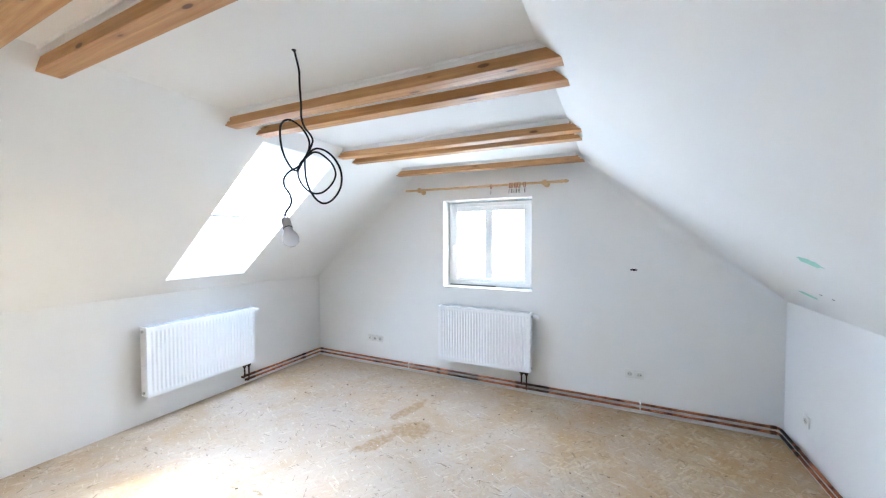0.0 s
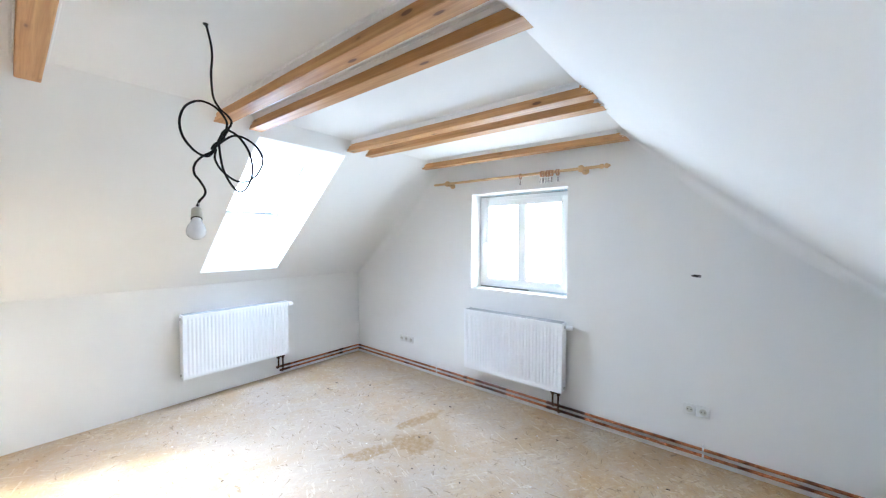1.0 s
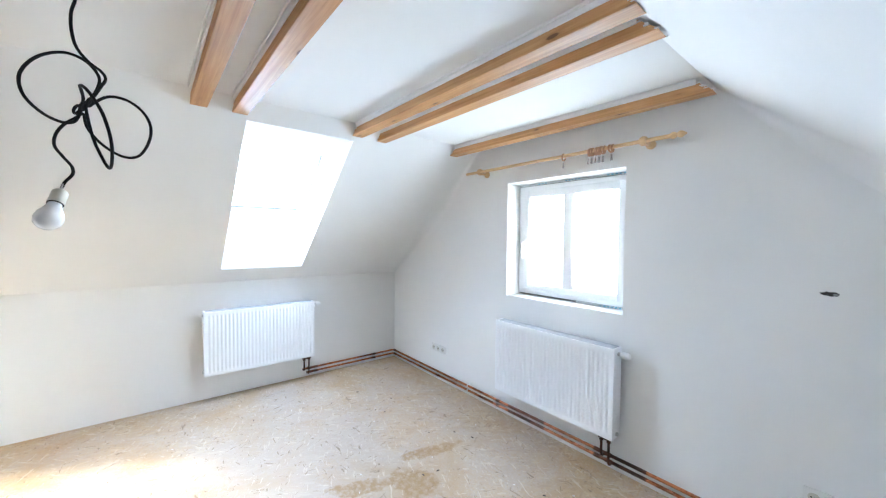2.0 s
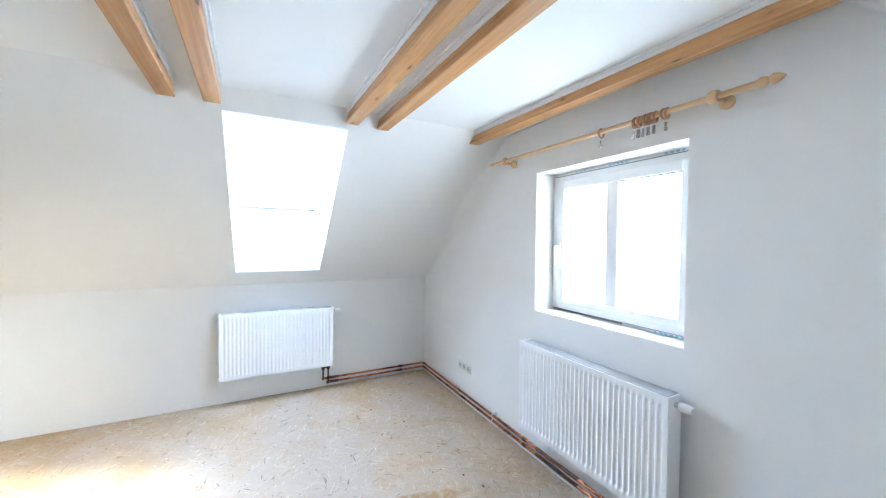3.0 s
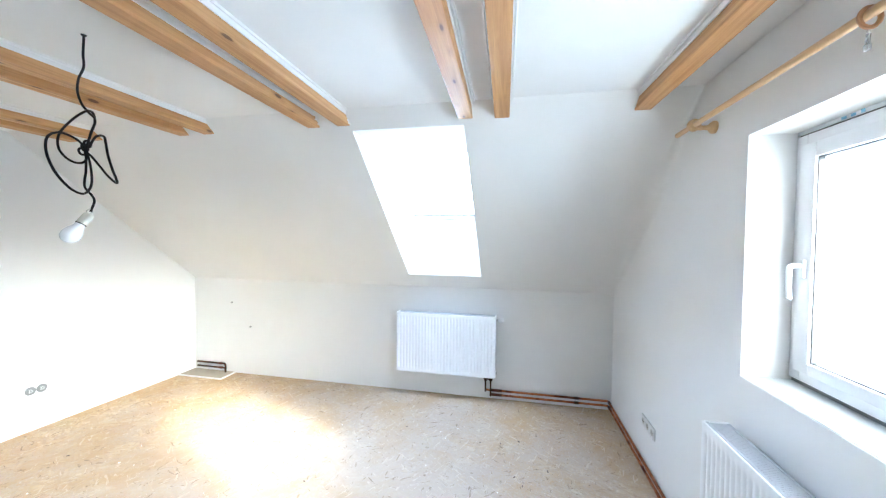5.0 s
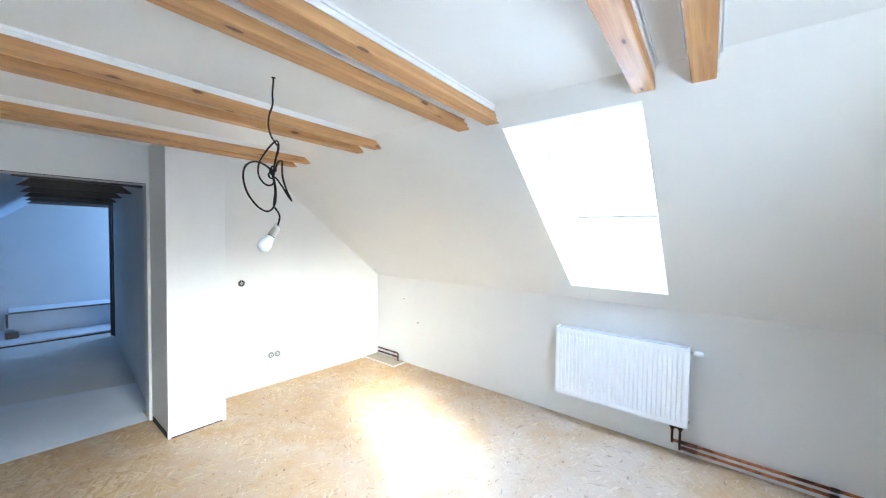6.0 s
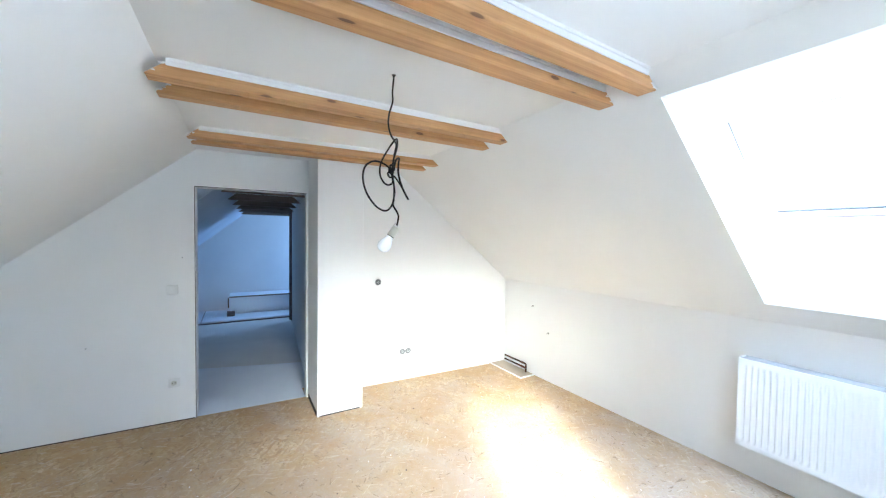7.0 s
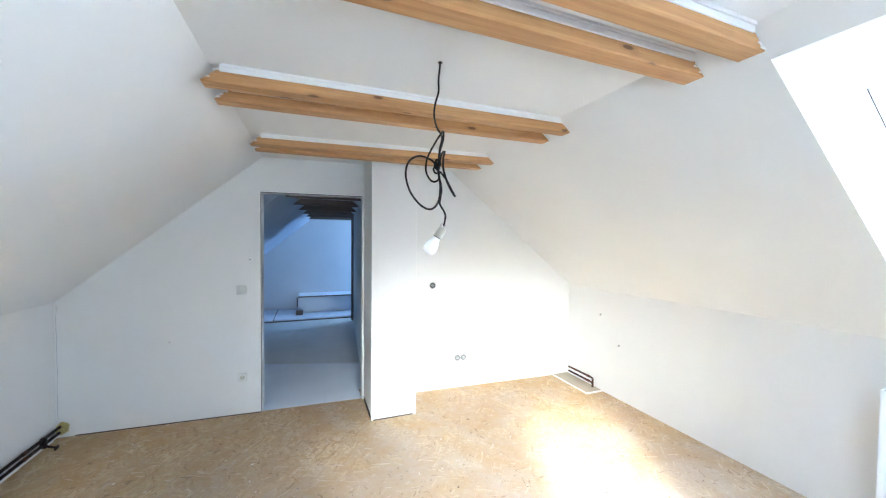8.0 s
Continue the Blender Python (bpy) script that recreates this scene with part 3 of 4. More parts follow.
# ---- gable window ----
def gable_window():
    x0, x1, z0, z1 = WIN
    y = 3.805
    win = thing("window_1", "white plastic window with a closed sash and a mullion", "window", kind="structure")
    # four frame members
    f = 0.055
    bm = boxes(((x0 + 0.003, y, z0 + 0.018), (x0 + f, y + 0.07, z1 - 0.02)), ((x1 - f, y, z0 + 0.018), (x1 - 0.003, y + 0.07, z1 - 0.02)),
               ((x0 + f, y, z1 - 0.02 - f), (x1 - f, y + 0.07, z1 - 0.02)), ((x0 + f, y, z0 + 0.018), (x1 - f, y + 0.07, z0 + 0.018 + f)), bevel=0.004)
    part("window_frame", bm, PVC, win, "white plastic outer frame")
    # sash members, a little proud of the frame
    a, b, c, d = x0 + 0.04, x1 - 0.04, z0 + 0.058, z1 - 0.06
    gx = (-1.462, -1.120, -1.040, -0.680)
    gz = (1.152, 1.915)
    ys, ye = y - 0.014, y + 0.05
    bm = boxes(((a, ys, c), (gx[0], ye, d)), ((gx[3], ys, c), (b, ye, d)), ((gx[0], ys, gz[1]), (gx[3], ye, d)), ((gx[0], ys, c), (gx[3], ye, gz[0])), bevel=0.005)
    sash = part("sash", bm, PVC, win, "white plastic opening sash")
    part("mullion", boxes(((gx[1], ys + 0.004, gz[0] - 0.001), (gx[2], ye, gz[1] + 0.001)), bevel=0.006), PVC, win)
    for p, q in ((gx[0], gx[1]), (gx[2], gx[3])):
        g = part("pane", boxes(((p - 0.005, y + 0.016, gz[0] - 0.005), (q + 0.005, y + 0.022, gz[1] + 0.005))), GLASS, win, "clear glass pane", False)
        g.visible_shadow = False
        r = 0.0035
        bm = boxes(((p, y - 0.004, gz[0]), (p + r, y + 0.015, gz[1])), ((q - r, y - 0.004, gz[0]), (q, y + 0.015, gz[1])),
                   ((p + r, y - 0.004, gz[1] - r), (q - r, y + 0.015, gz[1])), ((p + r, y - 0.004, gz[0]), (q - r, y + 0.015, gz[0] + r)))
        part("gasket", bm, RUBBER, win, "thin black rubber gasket", False)
    # handle
    hx, hz = -1.494, 1.50
    h = part("handle", boxes(((hx - 0.014, ys - 0.012, hz - 0.035), (hx + 0.014, ys + 0.001, hz + 0.035)), bevel=0.005), PVC, win, "white plastic window handle")
    bm = tube(bmesh.new(), smooth_path([(hx, ys - 0.008, hz + 0.012), (hx, ys - 0.035, hz + 0.012), (hx, ys - 0.046, hz), (hx, ys - 0.048, hz - 0.05), (hx, ys - 0.044, hz - 0.115)], 5), 0.0095, 10)
    part("grip", bm, PVC, h)
    # rough joint round the frame with remnants of printed film
    part("sealing_foam", boxes(((x0 + 0.002, y + 0.012, z0 + 0.001), (x1 - 0.002, y + 0.06, z0 + 0.017)), ((x0 + 0.002, y + 0.012, z1 - 0.019), (x1 - 0.002, y + 0.06, z1 - 0.001))), BOX_GREY, win, "grey foam joint", False)
    part("film_strip", boxes(((x0 + 0.01, y - 0.002, z1 - 0.016), (x1 - 0.006, y + 0.002, z1 - 0.002)), ((-1.0, y - 0.003, z0 + 0.004), (x1 - 0.006, y + 0.001, z0 + 0.016))), FILM, win, "strip of protective film", False)
    random.seed(5)
    for cx, cz, wid, k in ((-0.69, z1 - 0.009, 0.15, 6), (-1.05, z1 - 0.009, 0.11, 5), (-1.33, z1 - 0.009, 0.07, 3), (-0.70, z0 + 0.010, 0.2, 8)):
        bm = bmesh.new()
        for i in range(k):
            u = cx + wid * (i / (k - 1) - 0.5)
            box(bm, (u - 0.008, y - 0.0055, cz - 0.005), (u + 0.004 + 0.006 * random.random(), y - 0.0035, cz + 0.003 + 0.003 * random.random()))
        part("film_print", bm, FOIL_BLUE, win, "blue printed bars on the film", False)
    part("hinge", cyl(bmesh.new(), (x1 - 0.028, ys - 0.004, z0 + 0.07), (x1 - 0.028, ys - 0.004, z0 + 0.14), 0.008, 12), PVC, win)
    part("hinge", cyl(bmesh.new(), (x1 - 0.028, ys - 0.004, z1 - 0.15), (x1 - 0.028, ys - 0.004, z1 - 0.08), 0.008, 12), PVC, win)
    bm = boxes(((x0 + 0.001, YG + 0.004, z0 + 0.0005), (x1 - 0.001, y + 0.01, z0 + 0.003)))
    part("window_sill", bm, RAW_PLASTER, win, "rough white plastered sill", False)


gable_window()


# ---- roof window ----
def roof_window(name, xr, yr, left, label):
    f, k = (z_left, RISE_L) if left else (z_right, -RISE_R)
    n = Vector((-k, 0, 1)).normalized()
    u = Vector((1, 0, k)).normalized()
    o = Vector((xr[0], yr[0], f(xr[0])))
    length, width = (xr[1] - xr[0]) * math.sqrt(1 + k * k), yr[1] - yr[0]
    m = Matrix((( u.x, 0, n.x, o.x), (u.y, 1, n.y, o.y), (u.z, 0, n.z, o.z), (0, 0, 0, 1)))
    win = thing(name, label, "roof window", m, kind="structure")
    a, c, d0, d1 = 0.020, 0.007, 0.421, 0.473
    for s in ((0.002, 0.002, 0.002 + a, width - 0.002), (length - 0.002 - c, 0.002, length - 0.002, width - 0.002), (a + 0.003, 0.002, length - c - 0.003, 0.002 + a), (a + 0.003, width - 0.002 - a, length - c - 0.003, width - 0.002)):
        part("frame_member", boxes(((s[0], s[1], d0), (s[2], s[3], d1)), bevel=0.003), PVC, win)
    b, e = a + 0.028, c + 0.010
    for s in ((a + 0.004, a + 0.004, b, width - a - 0.004), (length - e, a + 0.004, length - c - 0.004, width - a - 0.004), (b + 0.001, a + 0.004, length - e - 0.001, b), (b + 0.001, width - b, length - e - 0.001, width - a - 0.004)):
        part("sash_member", boxes(((s[0], s[1], d0 + 0.008), (s[2], s[3], d1 - 0.012)), bevel=0.002), PVC, win)
    g = part("pane", boxes(((b - 0.005, b - 0.005, d0 + 0.026), (length - e + 0.003, width - b + 0.005, d0 + 0.032))), GLASS, win, "clear glass pane", False)
    g.visible_shadow = False
    part("gasket", boxes(((b + 0.0005, b + 0.002, d0 + 0.010), (b + 0.006, width - b - 0.002, d0 + 0.025))), RUBBER, win, "thin dark gasket along the foot of the pane", False)
    return win


roof_window("window_2", PANE_X, SKY_Y, True, "white roof window in a deep plastered reveal")


# ---- radiators ----
def radiator(m, w, label):
    """Wall at local y = 0, front towards -y, left end at x = 0."""
    rad = thing("radiator", label, "radiator", m, group="panel radiators")
    zb, zt, yf, yb = 0.252, 0.850, -0.135, -0.035
    # fluted front sheet
    n = round(w / 0.0333)
    bm = bmesh.new()
    us = []
    margin = 0.018
    pitch = (w - 2 * margin) / n
    us.append((0.0, 0.0))
    for k in range(n):
        s = margin + k * pitch
        for q, h in ((0.10, 0.0), (0.26, 0.55), (0.36, 1.0), (0.64, 1.0), (0.74, 0.55), (0.90, 0.0)):
            us.append((s + q * pitch, h))
    us.append((w, 0.0))
    vs = [(zb, 0.0), (zb + 0.030, 0.0), (zb + 0.040, 0.35), (zb + 0.052, 0.9), (zb + 0.062, 1.0), (zt - 0.062, 1.0), (zt - 0.052, 0.9), (zt - 0.040, 0.35), (zt - 0.030, 0.0), (zt, 0.0)]
    grid = [[bm.verts.new((u, yf + 0.0065 * h * g, z)) for u, h in us] for z, g in vs]
    for r0, r1 in zip(grid, grid[1:]):
        for k in range(len(us) - 1):
            bm.faces.new((r0[k], r0[k + 1], r1[k + 1], r1[k]))
    # turn the sheet into a closed panel
    back = [bm.verts.new(p) for p in ((0, yf + 0.022, zb), (w, yf + 0.022, zb), (w, yf + 0.022, zt), (0, yf + 0.022, zt))]
    bm.faces.new(back[::-1])
    bm.faces.new([*grid[0][::-1], back[0], back[1]])
    bm.faces.new([*grid[-1], back[2], back[3]])
    bm.faces.new([row[0] for row in grid] + [back[3], back[0]])
    bm.faces.new([row[-1] for row in grid][::-1] + [back[1], back[2]])
    part("front_panel", bm, ENAMEL, rad, "white fluted front sheet")
    part("back_panel", boxes(((0.01, yb - 0.02, zb + 0.004), (w - 0.01, yb, zt - 0.004)), bevel=0.004), ENAMEL, rad)
    for a, b in ((-0.002, 0.010), (w - 0.010, w + 0.002)):
        part("side_panel", boxes(((a, yf + 0.006, zb + 0.006), (b, yb - 0.001, zt + 0.003)), bevel=0.004), ENAMEL, rad)
    # top grille: a frame with slots
    g = part("top_grille", boxes(((0.011, yf + 0.008, zt - 0.001), (w - 0.011, yf + 0.018, zt + 0.003)), ((0.011, yb - 0.014, zt - 0.001), (w - 0.011, yb - 0.004, zt + 0.003)), bevel=0.001), GRILLE, rad, "grey slotted top grille")
    bm = bmesh.new()
    k = 0
    while 0.016 + k * 0.010 < w - 0.02:
        x = 0.016 + k * 0.010
        box(bm, (x, yf + 0.0185, zt - 0.004), (x + 0.0085, yb - 0.0145, zt + 0.001))
        k += 1
    tagged(part("slat", bm, GRILLE, g, "rows of narrow grey slats", False), kind="stuff")
    # inner fins seen through the slots
    part("convector_plate", boxes(((0.02, yf + 0.024, zb + 0.03), (w - 0.02, yb - 0.022, zt - 0.03))), ENAMEL, rad, "", False)
    for x in (0.12, w - 0.12):
        part("bracket", boxes(((x - 0.015, yb + 0.001, zb + 0.05), (x + 0.015, -0.001, zt - 0.06)), bevel=0.002), STEEL, rad, "zinc wall bracket", False)
    # plugs at the left end
    for z in (zb + 0.035, zt - 0.035):
        part("plug", cyl(bmesh.new(), (-0.012, -0.085, z), (0.0, -0.085, z), 0.013, 8), STEEL, rad, "small metal blanking plug", False)
    part("plug", cyl(bmesh.new(), (w, -0.085, zb + 0.035), (w + 0.012, -0.085, zb + 0.035), 0.013, 8), STEEL, rad, "small metal blanking plug", False)
    # thermostat head
    v = part("valve_stem", cyl(bmesh.new(), (w, -0.085, zt - 0.037), (w + 0.022, -0.085, zt - 0.037), 0.012, 16), STEEL, rad, "metal valve neck")
    turn = Matrix.Translation((w + 0.020, -0.085, zt - 0.037)) @ pose(0, 0, 0, 0, 90, 0)
    part("thermostat_head", lathe(bmesh.new(), [(0, 0), (0.016, 0), (0.021, 0.006), (0.0215, 0.03), (0.019, 0.048), (0.015, 0.056), (0, 0.058)], turn, 20), PVC, rad, "white plastic thermostat head")
    # bottom connection: two valves and two tails to the pipes
    for x, zp in ((w - 0.045, 0.054), (w - 0.095, 0.098)):
        part("valve_body", cyl(bmesh.new(), (x, -0.085, zb - 0.045), (x, -0.085, zb + 0.006), 0.014, 8), TARNISHED, rad, "dark metal connection valve", False)
        pts = [(x, -0.085, zb - 0.04), (x, -0.085, zp + 0.04), (x, -0.082, zp + 0.012), (x, -0.066, zp), (x, -0.037, zp)]
        part("tail_pipe", tube(bmesh.new(), smooth_path(pts, 5), 0.0085, 10), TARNISHED, rad, "short tarnished copper tail")
    part("valve_block", boxes(((w - 0.115, -0.098, zb - 0.032), (w - 0.025, -0.072, zb - 0.008)), bevel=0.005), TARNISHED, rad, "dark metal valve block")
    return rad


radiator(Matrix.Translation((-1.572, YG, 0)), 1.02, "white fluted panel radiator under the gable window")
radiator(Matrix.Translation((XL, 1.555, 0)) @ pose(0, 0, 0, 0, 0, 90), 1.0, "white fluted panel radiator under the roof window")


# ---- copper pipes at the foot of the walls ----
def pipe_run(pts, label, clips, mat=COPPER):
    run = thing("copper_pipe", label, "pipe", group="heating pipes")
    part("tube", tube(bmesh.new(), pts, 0.0105, 12), mat, run)
    for p, q in clips:
        part("pipe_joint", cyl(bmesh.new(), p, q, 0.0135, 12), TARNISHED, run, "soldered joint sleeve")
    return run


off = 0.036
for z in (0.054, 0.098):
    xa, xb, yb = XL + off, XR - off, YG - off
    pts = [(xa, 2.508 if z < 0.07 else 2.458, z), (xa, 3.0, z), (xa, yb - 0.02, z), (xa + 0.006, yb - 0.006, z), (xa + 0.02, yb, z), (-2.0, yb, z), (-0.5, yb, z), (xb - 0.02, yb, z), (xb - 0.006, yb - 0.006, z), (xb, yb - 0.02, z), (xb, 1.5, z), (xb, 0.45, z)]
    clips = [((x - 0.02, yb, z), (x + 0.02, yb, z)) for x in (-1.62, -0.70, -0.62)] + [((xb, y - 0.02, z), (xb, y + 0.02, z)) for y in (3.3, 1.2, -0.85)]
    clips += [((xa, 2.50, z), (xa, 2.62, z)), ((xa, 3.3, z), (xa, 3.34, z)), ((xa + 0.02, yb, z), (xa + 0.06, yb, z)), ((xb - 0.06, yb, z), (xb - 0.02, yb, z))]
    run = pipe_run(pts, "polished copper heating pipe along the foot of the walls", clips)
    part("dark_tube", cyl(bmesh.new(), (xb, 0.46, z), (xb, y_door(xb) + 0.02, z), 0.0115, 12), BLACKENED, run, "blackened stretch of pipe")
    for a, b in ((-1.50, -1.13), (-0.68, -0.38)):
        part("dark_sleeve", cyl(bmesh.new(), (a, yb, z), (b, yb, z), 0.0112, 12), TARNISHED, run, "blackened stretch of pipe by the radiator")
    part("dark_sleeve", cyl(bmesh.new(), (xb, 3.36, z), (xb, yb - 0.03, z), 0.0112, 12), BLACKENED, run, "blackened bend in the corner")
for x in (-2.02, 0.42):
    ob = thing("pipe_clip", "white plastic double pipe clip on the wall", "pipe clip", group="pipe clips")
    part("back_plate", boxes(((x - 0.006, YG - 0.020, 0.035), (x + 0.006, YG, 0.118)), bevel=0.002), PVC, ob, "", False)
    for z in (0.054, 0.098):
        part("clip_ring", cyl(bmesh.new(), (x - 0.005, YG - off, z), (x + 0.005, YG - off, z), 0.0135, 14), PVC, ob)
# stub pipes by the knee wall near the partition
for z in (0.062, 0.112):
    x = XL + 0.045
    pipe_run(smooth_path([(x, -0.96, z), (x, -0.62, z), (x, -0.585, z - 0.004), (x + 0.004, -0.57, z - 0.018), (x + 0.004, -0.57, max(z - 0.09, 0.003))], 4), "short copper pipe stub rising from the floor", [((x, -0.66, z), (x, -0.62, z))], TARNISHED)
bm = boxes(((XL + 0.01, -1.035, 0.0), (-3.262, -0.475, 0.013)), bevel=0.002)
ob = solid("floor_plate", bm, BOARD, "loose beige board laid over the pipe opening", "board")
part("white_edging", boxes(((-3.2615, -1.035, 0.0), (-3.255, -0.467, 0.015)), ((XL + 0.01, -0.4745, 0.0), (-3.262, -0.467, 0.015))), CAULK, ob, "white sealed edge", False)
# foam collar where the pipes leave through the partition
bm = bmesh.new()
random.seed(11)
bmesh.ops.create_icosphere(bm, subdivisions=3, radius=1.0, matrix=Matrix.Translation((XR - 0.045, y_door(XR) + 0.015, 0.078)) @ Matrix.Diagonal((0.040, 0.025, 0.048, 1)))
for v in bm.verts:
    v.co += Vector((random.uniform(-1, 1), random.uniform(-1, 1), random.uniform(-1, 1))) * 0.011
solid("pipe_foam", bm, FOAM, "yellow foam collar round the pipes at the wall", "insulation")
ob = thing("pipe_valve", "black pipe fitting on the heating pipes", "valve")
part("body", boxes(((XR - 0.058, -1.050, 0.030), (XR - 0.020, -1.020, 0.112)), bevel=0.008), BLACKENED, ob)
part("spindle", cyl(bmesh.new(), (XR - 0.055, -1.035, 0.045), (XR - 0.112, -1.032, 0.025), 0.008, 12), BLACKENED, ob)
part("lever", boxes(((XR - 0.120, -1.055, 0.010), (XR - 0.110, -1.010, 0.036)), bevel=0.004), BLACKENED, ob)


# ---- sockets, switch, boxes and marks ----
def wall_face(x, y, z, turn):
    """Local -y faces the room."""
    return Matrix.Translation((x, y, z)) @ pose(0, 0, 0, 0, 0, turn)


def socket_strip(m, count, label, upright=False):
    ob = thing("wall_socket", label, "socket", m, group="wall sockets")
    s = 0.079
    for k in range(count):
        c = (k - (count - 1) / 2) * s
        cx, cz = (0, c) if upright else (c, 0)
        g = part("cover_plate", boxes(((cx - s / 2 + 0.0006, -0.011, cz - s / 2 + 0.0006), (cx + s / 2 - 0.0006, 0.001, cz + s / 2 - 0.0006)), bevel=0.004), SWITCH_WHITE, ob)
        turn = Matrix.Translation((cx, -0.0112, cz)) @ pose(0, 0, 0, 90, 0, 0)
        # Grey instead of white: the well's shade is put into its colour.
        part("socket_well", lathe(bmesh.new(), [(0.0215, 0), (0.0215, 0.0015), (0.0195, 0.002), (0.019, 0.0002), (0, 0.0002)], turn, 24), SOCKET_GREY, g)
        bm = bmesh.new()
        for dx in (-0.0095, 0.0095):
            cyl(bm, (cx + dx, -0.0122, cz), (cx + dx, -0.0105, cz), 0.0034, 10)
        part("contact_hole", bm, BLACK, g, "two dark contact holes", False)
        part("earth_pin", cyl(bmesh.new(), (cx, -0.018, cz + 0.009), (cx, -0.0105, cz + 0.009), 0.0026, 8), STEEL, g, "metal earth pin", False)
    return ob


socket_strip(wall_face(-2.535, YG, 0.335, 0), 3, "white triple socket in the gable wall")
socket_strip(wall_face(0.374, YG, 0.352, 0), 2, "white double socket in the gable wall")
socket_strip(wall_face(XR, 3.27, 0.318, -90), 1, "white single socket in the knee wall")
TD = 180 + math.degrees(math.atan(-0.045))
socket_strip(wall_face(0.083, y_door(0.083), 0.345, TD), 1, "white single socket beside the doorway")
ob = thing("light_switch", "white square rocker switch beside the doorway", "light switch", wall_face(0.088, y_door(0.088), 1.155, TD))
part("cover_plate", boxes(((-0.041, -0.010, -0.041), (0.041, 0.001, 0.041)), bevel=0.004), SWITCH_WHITE, ob)
part("rocker", boxes(((-0.029, -0.0145, -0.029), (0.029, -0.0102, 0.029)), bevel=0.002), SWITCH_WHITE, ob)


def junction_box(x, z, label, wires, inside=BLACK):
    ob = thing("junction_box", label, "junction box", wall_face(x, y_door(x), z, TD), group="open junction boxes")
    turn = Matrix.Translation((0, -0.001, 0)) @ pose(0, 0, 0, 90, 0, 0)
    part("rim", lathe(bmesh.new(), [(0.026, 0.0), (0.034, 0.0), (0.034, 0.003), (0.0255, 0.003), (0.0255, 0.0005)], turn, 28), BOX_GREY, ob, "grey plastic box rim")
    part("cavity", cyl(bmesh.new(), (0, -0.0022, 0), (0, 0.001, 0), 0.0256, 24), inside, ob, "open cavity", False)
    bm = bmesh.new()
    for k in range(wires):
        a = math.tau * k / wires
        tube(bm, smooth_path([(0.016 * math.cos(a), -0.003, 0.016 * math.sin(a)), (0.008 * math.cos(a + 0.8), -0.011, 0.008 * math.sin(a + 0.8)), (0.014 * math.cos(a + 1.7), -0.006, 0.014 * math.sin(a + 1.7))], 4), 0.0028, 6)
    part("wire", bm, STEEL, ob, "coiled grey wire ends")


junction_box(-1.735, 1.138, "open round junction box with wire ends", 4)
junction_box(-2.028, 0.327, "open round junction box low in the wall", 3, BOX_GREY)
junction_box(-2.098, 0.327, "open round junction box low in the wall", 3, BOX_GREY)


def smear(name, m, w, h, mat, label, seed, category="mark", thick=0.0016):
    """A thin ragged daub of stuff on a wall."""
    random.seed(seed)
    bm = bmesh.new()
    n = 22
    rim = []
    for k in range(n):
        a = math.tau * k / n
        r = 1 + random.uniform(-0.22, 0.22)
        rim.append(Vector((w / 2 * r * math.cos(a), 0, h / 2 * r * math.sin(a))))
    prism(bm, rim, (0, -1, 0), thick)
    ob = solid(name, bm, mat, label, category)
    ob.matrix_world = m
    return ob


smear("wall_hole", wall_face(0.357, YG, 1.312, 0), 0.060, 0.020, BLACK, "small ragged dark hole in the gable wall plaster", 3, "hole")
smear("wall_hole", wall_face(0.375, YG - 0.0006, 1.309, 0), 0.022, 0.012, BOX_GREY, "grey chipped edge of the hole in the plaster", 4, "hole")
ANG_R = math.degrees(math.atan(RISE_R))
for x, y, w, h, s, t in ((0.957, 2.06, 0.14, 0.062, 7, -14), (1.232, 2.80, 0.16, 0.045, 8, -12)):
    slope_pose = Matrix.Translation((x, y, z_right(x))) @ pose(0, 0, 0, 0, 0, -90) @ pose(0, 0, 0, 90 - ANG_R, 0, 0) @ pose(0, 0, 0, 0, -t, 0)
    smear("green_daub", slope_pose, w, h, GREEN, "faint green daub of filler on the roof slope", s, "stain", 0.001)
for x, y, s in ((1.209, 2.475, 9), (1.195, 2.56, 10)):
    slope_pose = Matrix.Translation((x, y, z_right(x))) @ pose(0, 0, 0, 0, 0, -90) @ pose(0, 0, 0, 90 - ANG_R, 0, 0)
    smear("plaster_chip", slope_pose, 0.022, 0.012, BOX_GREY, "small grey chip in the slope's plaster", s, "chip", 0.001)
smear("plaster_chip", wall_face(0.016, y_door(0.016), 1.433, TD), 0.012, 0.012, BOX_GREY, "small grey chip beside the doorway", 12, "chip")
smear("plaster_chip", wall_face(0.646, y_door(0.646), 0.716, TD), 0.010, 0.008, BOX_GREY, "small grey chip in the partition", 13, "chip")
for y, z in ((-0.27, 0.555), (-0.52, 0.828)):
    ob = thing("wall_anchor", "small metal pipe anchor stuck in the knee wall", "anchor", group="wall anchors")
    part("screw", cyl(bmesh.new(), (XL, y, z), (XL + 0.03, y, z - 0.002), 0.004, 8), STEEL, ob, "", False)
    part("collar", cyl(bmesh.new(), (XL, y, z), (XL + 0.004, y, z), 0.010, 12), BOX_GREY, ob, "", False)

# dark joints: foot of the chimney, doorway edges, corner crack
def strip_along(pts, z0, z1, out, mat, name, label):
    bm = bmesh.new()
    (xa, ya), (xb, yb) = pts
    prism(bm, [(xa, ya, z0), (xb, yb, z0), (xb, yb, z1), (xa, ya, z1)], out, 0.003)
    return solid(name, bm, mat, label, "joint", kind="structure")


